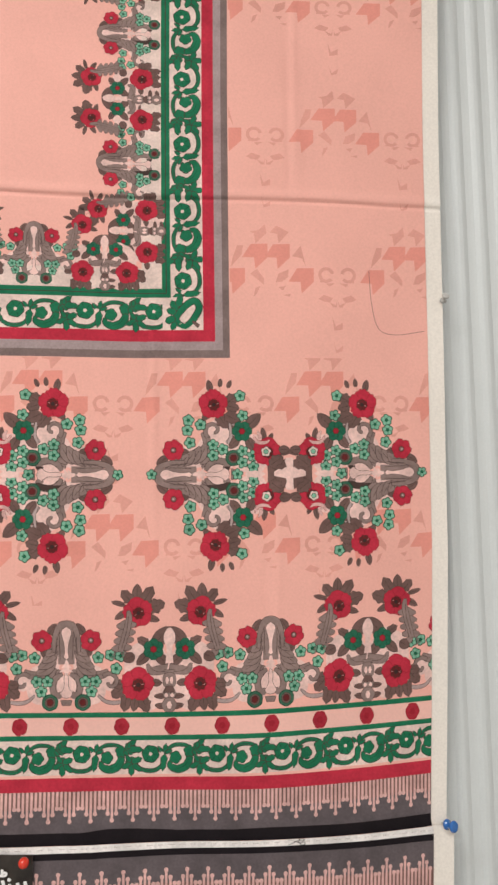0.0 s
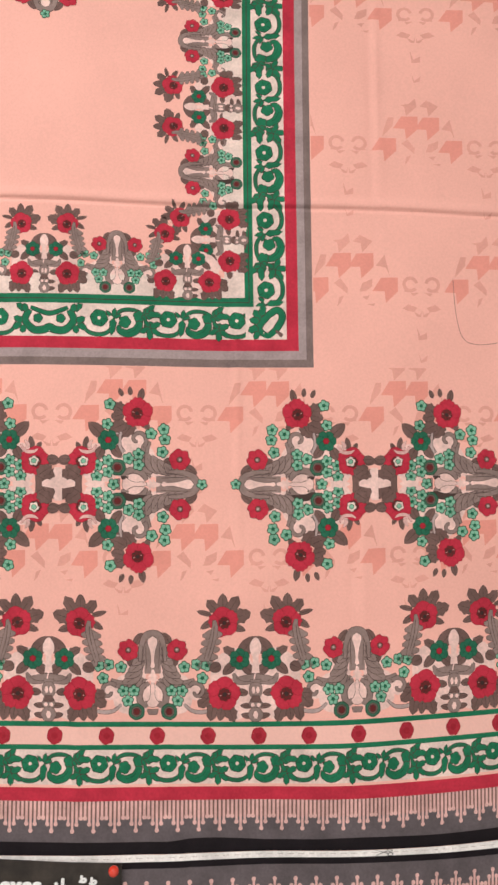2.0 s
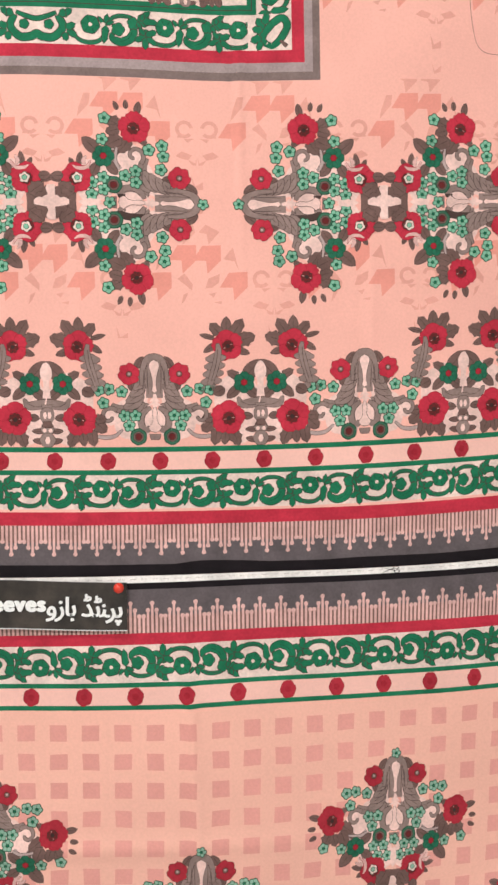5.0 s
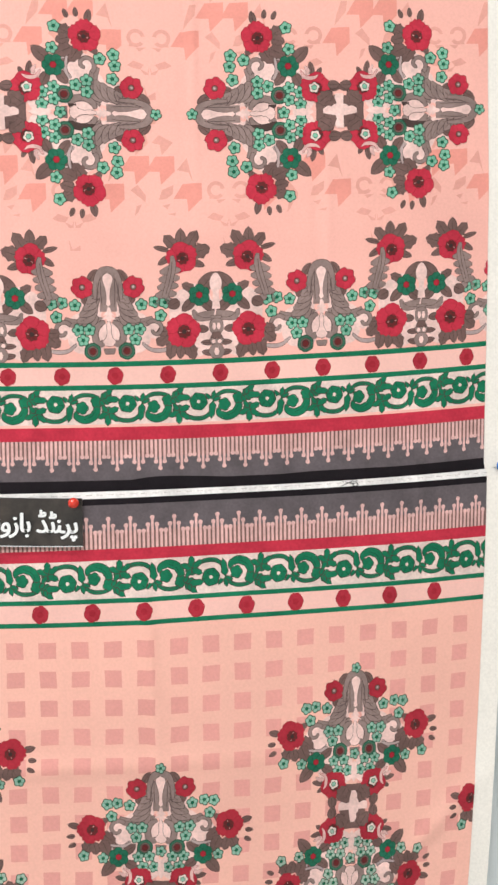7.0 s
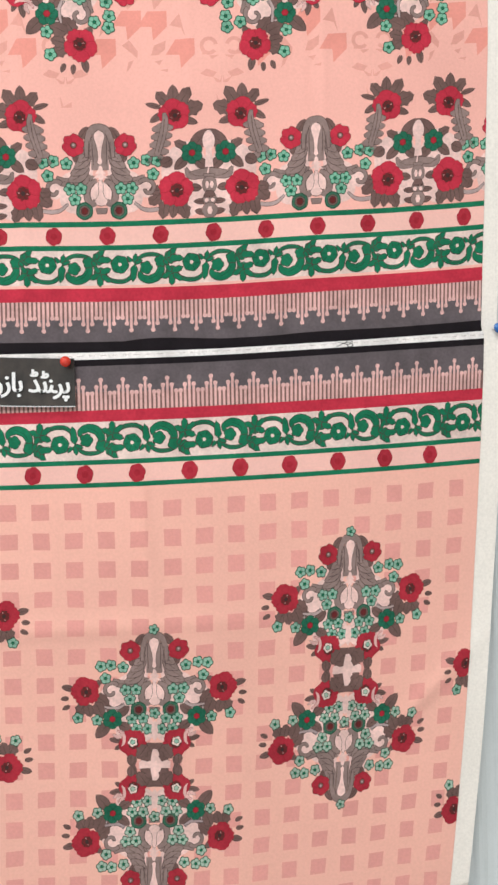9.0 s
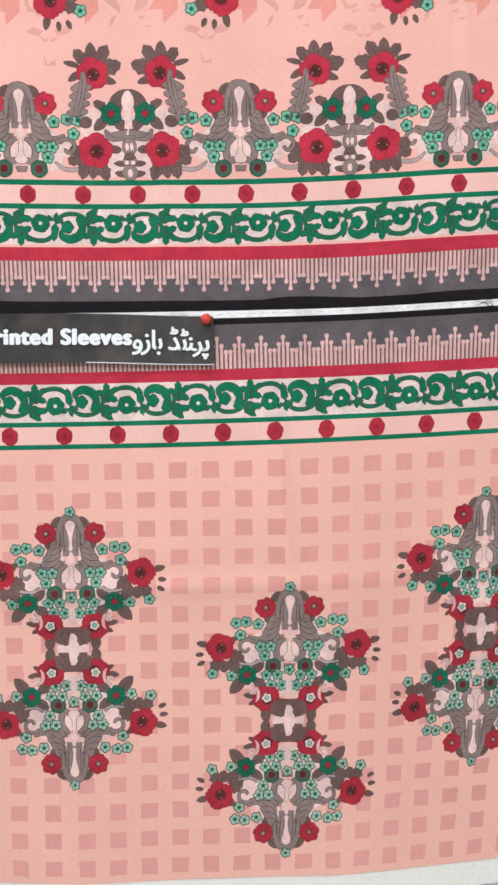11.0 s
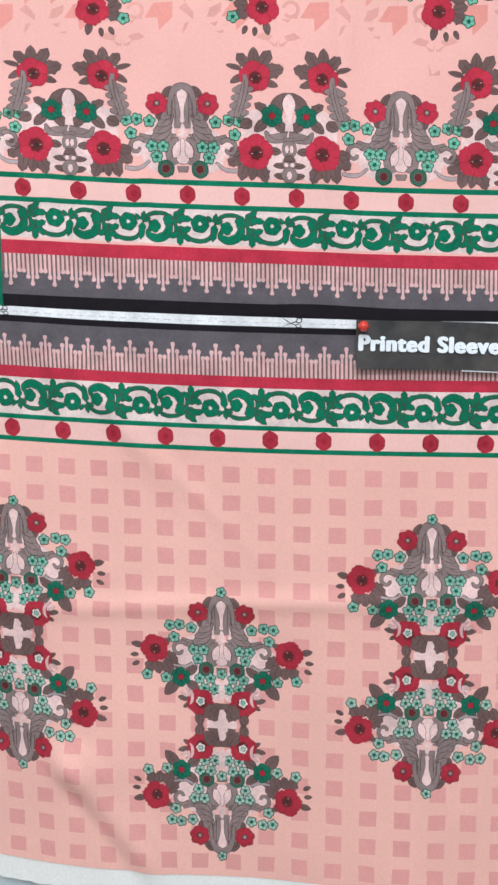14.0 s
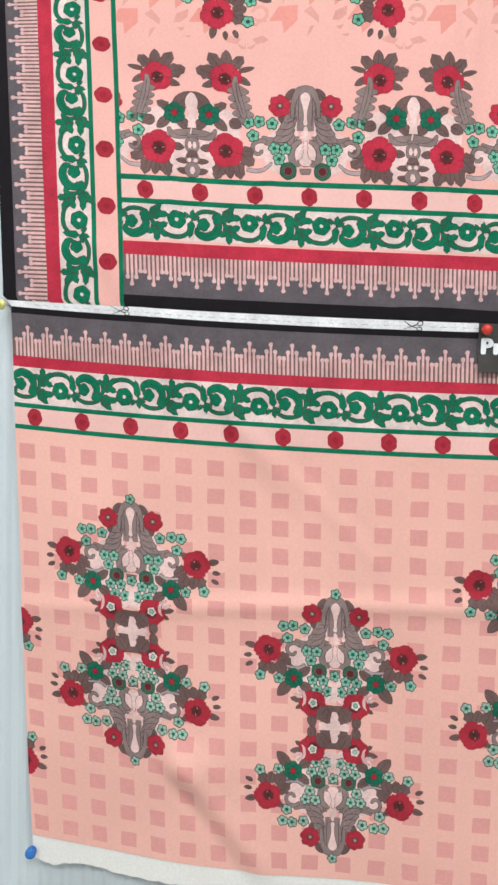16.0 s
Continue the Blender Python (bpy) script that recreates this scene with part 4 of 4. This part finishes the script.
while u < UR:
    m.add(bar(u, u + 0.006, 1.2278, 1.2281), "silver")
    u += 0.0105
lay("cut_line", sleeve, m, SB, SL + 0.00012)


def scissors(u):
    m = Motif()
    c = complex(u, 1.2280)
    for s in (1, -1):
        m.add(stroke([c - 0.0085 + 0.0032j * s, c + 0.001 - 0.0004j * s, c + 0.004 - 0.0012j * s], 0.0004, 0.0010), "black")
        a = np.linspace(0, 2 * np.pi, 15)[:-1]
        ring = [c + 0.0068 - 0.0021j * s + complex(0.0030 * math.cos(t), 0.0018 * math.sin(t)) for t in a]
        m.add(ring, "black")
        m.add([c + 0.0068 - 0.0021j * s + complex(0.0021 * math.cos(t), 0.0011 * math.sin(t)) for t in a], "white")
    lay("scissors_mark", sleeve, m, SB, SL + 0.00012)


for u in (0.156, -0.376, -0.6575):
    scissors(u)

# sleeve: rose squares and bouquets
centres = [(-0.843, 0.833), (-0.653, 0.9125), (-0.446, 0.834), (-0.2418, 0.9125), (-0.0310, 0.837), (0.1660, 0.917), (0.368, 0.838)]
rest = Motif()
for j in range(15):
    for i in range(-9, 25):
        u = flat_of(float(np.interp(i, (-10, 0, 7, 14, 24), (-0.782, -0.468, -0.231, -0.014, 0.285))), 1.085)
        v = 1.0838 - 0.0278 * j
        if UL + 0.006 < u < UR - 0.004:
            d = 0.0006 * math.sin(i * 3.1 + j * 1.7)
            m = Motif()
            m.add([complex(u - 0.0083 + d, v - 0.0078), complex(u + 0.0083, v - 0.0078 - d), complex(u + 0.0083 - d, v + 0.0078), complex(u - 0.0083, v + 0.0078 + d)], "square")
            if j < 9:
                lay("rose_square", sleeve, m, SB, SL + 0.00002)
            else:
                rest += m
tagged(lay("rose_square_rest", sleeve, rest, SB, SL + 0.00002, gap=0.0), kind="stuff")
for u, v in centres:
    lay("medallion_print", sleeve, MEDAL_FADED.moved(-0.94j, complex(u, v)), SB, SL + 0.0001)

# ---- the pinned label ----
label_thing = empty("label_strip", (-0.2095, -0.012, 1.21), "black laminated label strip with white lettering, held by two red pins", "label")


def label_strip():
    nx, nz, w, h = 40, 10, 0.2165, 0.046
    verts, faces = [], []
    for k in (0, 1):
        for j in range(nz + 1):
            for i in range(nx + 1):
                a, b = i / nx - 0.5, j / nz
                curl = 0.0014 * (1 - b) ** 2 * (0.5 + abs(a)) + 0.0005 * math.sin(9 * a)
                x, z = -0.2085 + a * w, 1.1868 + b * (h - 0.0008 - 0.0012 * a) - 0.007 * a + 0.0007 * math.sin(7 * a + 2)
                verts.append((x, -0.0108 - curl + 0.0005 * k, z))
    n = (nx + 1) * (nz + 1)
    quads = [(j * (nx + 1) + i, j * (nx + 1) + i + 1, (j + 1) * (nx + 1) + i + 1, (j + 1) * (nx + 1) + i) for j in range(nz) for i in range(nx)]
    faces = quads + [tuple(n + i for i in q[::-1]) for q in quads]
    rim = [j * (nx + 1) for j in range(nz + 1)][::-1] + list(range(nx + 1)) + [j * (nx + 1) + nx for j in range(nz + 1)] + [n - 1 - i for i in range(nx + 1)]
    faces += [(a, a + n, b + n, b) for a, b in zip(rim, rim[1:]) if a != b]
    me = bpy.data.meshes.new("sheet")
    me.from_pydata(verts, [], faces)
    me.materials.append(LAMINATE)
    me.polygons.foreach_set("use_smooth", np.arange(len(me.polygons)) < 2 * nx * nz)
    me.set_sharp_from_angle(angle=radians(40))
    ob = new("sheet", me)
    ob.parent, ob.matrix_parent_inverse = label_thing, Matrix.Translation(label_thing.location).inverted()


label_strip()
bm = bmesh.new()
pts = [(-0.2085 + a * 0.2165, -0.0126 - 0.0007 * abs(a), 1.1868 - 0.007 * a + 0.0007 * math.sin(7 * a + 2)) for a in np.linspace(-0.05, 0.5, 16)]
rows_ = [[bm.verts.new((x, y + dy, z + dz)) for x, y, z in pts] for dy, dz in ((0, 0.0004), (0, -0.0006), (0.001, -0.0006))]
for p_, q_ in zip(rows_, rows_[1:]):
    for i in range(len(pts) - 1):
        bm.faces.new((p_[i], q_[i], q_[i + 1], p_[i + 1]))
part("bottom_edge", bm, LETTER, label_thing, "thin white laminate edge").matrix_parent_inverse = Matrix.Translation(label_thing.location).inverted()


def lettering(name, text, x, z, size, bold, wide, tilt=1.6):
    """White lettering: the font's outlines, thickened by shifted copies in one mesh."""
    cu = bpy.data.curves.new(name, "FONT")
    cu.body, cu.size, cu.space_character, cu.extrude, cu.resolution_u = text, size, wide, 0.00005, 6
    tmp = bpy.data.objects.new(name, cu)
    src = bpy.data.meshes.new_from_object(tmp)
    bm = bmesh.new()
    for n in range(9):
        a = n * math.pi / 4
        d = (0, 0) if n == 8 else (bold * math.cos(a), bold * 0.6 * math.sin(a))
        src.transform(Matrix.Translation((d[0], d[1], 0.00002)))
        bm.from_mesh(src)
        src.transform(Matrix.Translation((-d[0], -d[1], 0)))
    ob = part(name, bm, LETTER, label_thing, "bold white lettering")
    ob.data.polygons.foreach_set("use_smooth", np.full(len(ob.data.polygons), False))
    ob.matrix_parent_inverse = Matrix.Translation(label_thing.location).inverted()
    ob.matrix_basis = pose(x, -0.0132, z, 90, 0, 0) @ pose(0, 0, 0, 0, 0, -tilt)
    bpy.data.objects.remove(tmp)


URDU = "\ufeed\ufeaf\ufe8e\ufe91 \ufb89\ufb68\ufee8\ufeae\ufb58"
lettering("english_lettering", "Printed Sleeves", -0.3150, 1.2072, 0.0198, 0.0014, 1.12)
lettering("urdu_lettering", URDU, -0.1765, 1.1995, 0.0245, 0.0006, 0.88, 3.5)

# ---- pins ----


def lathe(profile, seg=20):
    """A turned solid about y; profile rows are distance along -y and radius."""
    bm = bmesh.new()
    rings = [[bm.verts.new((r * math.cos(2 * math.pi * i / seg), -d, r * math.sin(2 * math.pi * i / seg))) for i in range(seg)] for d, r in profile]
    for a, b in zip(rings, rings[1:]):
        for i in range(seg):
            bm.faces.new((a[i], a[(i + 1) % seg], b[(i + 1) % seg], b[i]))
    bm.faces.new(rings[0][::-1]), bm.faces.new(rings[-1])
    bmesh.ops.recalc_face_normals(bm, faces=bm.faces)
    return bm


def push_pin(x, z, y, mat, words, size=1.0, ball=False, rx=0, rz=0):
    y = y if ball else -0.0048 - y - float(relief(np.float64(x), np.float64(z)))
    ob = empty("push_pin", (x, y, z), words, "pin", group="pins in the cloth")
    if ball:
        prof = [(0.001, 0.0012)] + [(0.0062 - 0.0050 * math.cos(a), 0.0050 * math.sin(a)) for a in np.linspace(0.35, 2.95, 12)]
    else:
        prof = [(0.0, 0.0030), (0.0008, 0.0050), (0.0020, 0.0052), (0.0030, 0.0034), (0.0060, 0.0027), (0.0088, 0.0034), (0.0096, 0.0050), (0.0108, 0.0056), (0.0120, 0.0050), (0.0124, 0.0030)]
    part("head", lathe([(d * size, r * size) for d, r in prof]), mat, ob)
    part("needle", lathe([(-0.011, 0.0002), (-0.009, 0.0005), (0.0012, 0.0005)], 8), STEEL, ob, "steel point pushed into the wall")
    ob.rotation_euler = (radians(rx), 0, radians(rz))
    return ob


push_pin(-0.3110, 1.2285, -0.0120, PIN_RED, "round red pin at one end of the label", 1.0, True)
push_pin(-0.1065, 1.2240, -0.0120, PIN_RED, "round red pin at one end of the label", 1.0, True)
push_pin(0.2965, 1.2440, 0.0035, PIN_BLUE, "blue push pin in the cream selvage", 0.95, False, -8, 28)
push_pin(-0.7435, 0.7035, 0.0030, PIN_BLUE, "blue push pin at the bottom corner of the cloth", 0.95, False, -18, 14)
push_pin(-0.7760, 1.2520, 0.0035, PIN_YELLOW, "pale yellow push pin at the cloth's edge", 1.0, False, 0, -30)
push_pin(0.3155, 1.7600, 0.0005, PIN_WHITE, "small pale grey push pin in the selvage", 0.7, False, -30, 10)
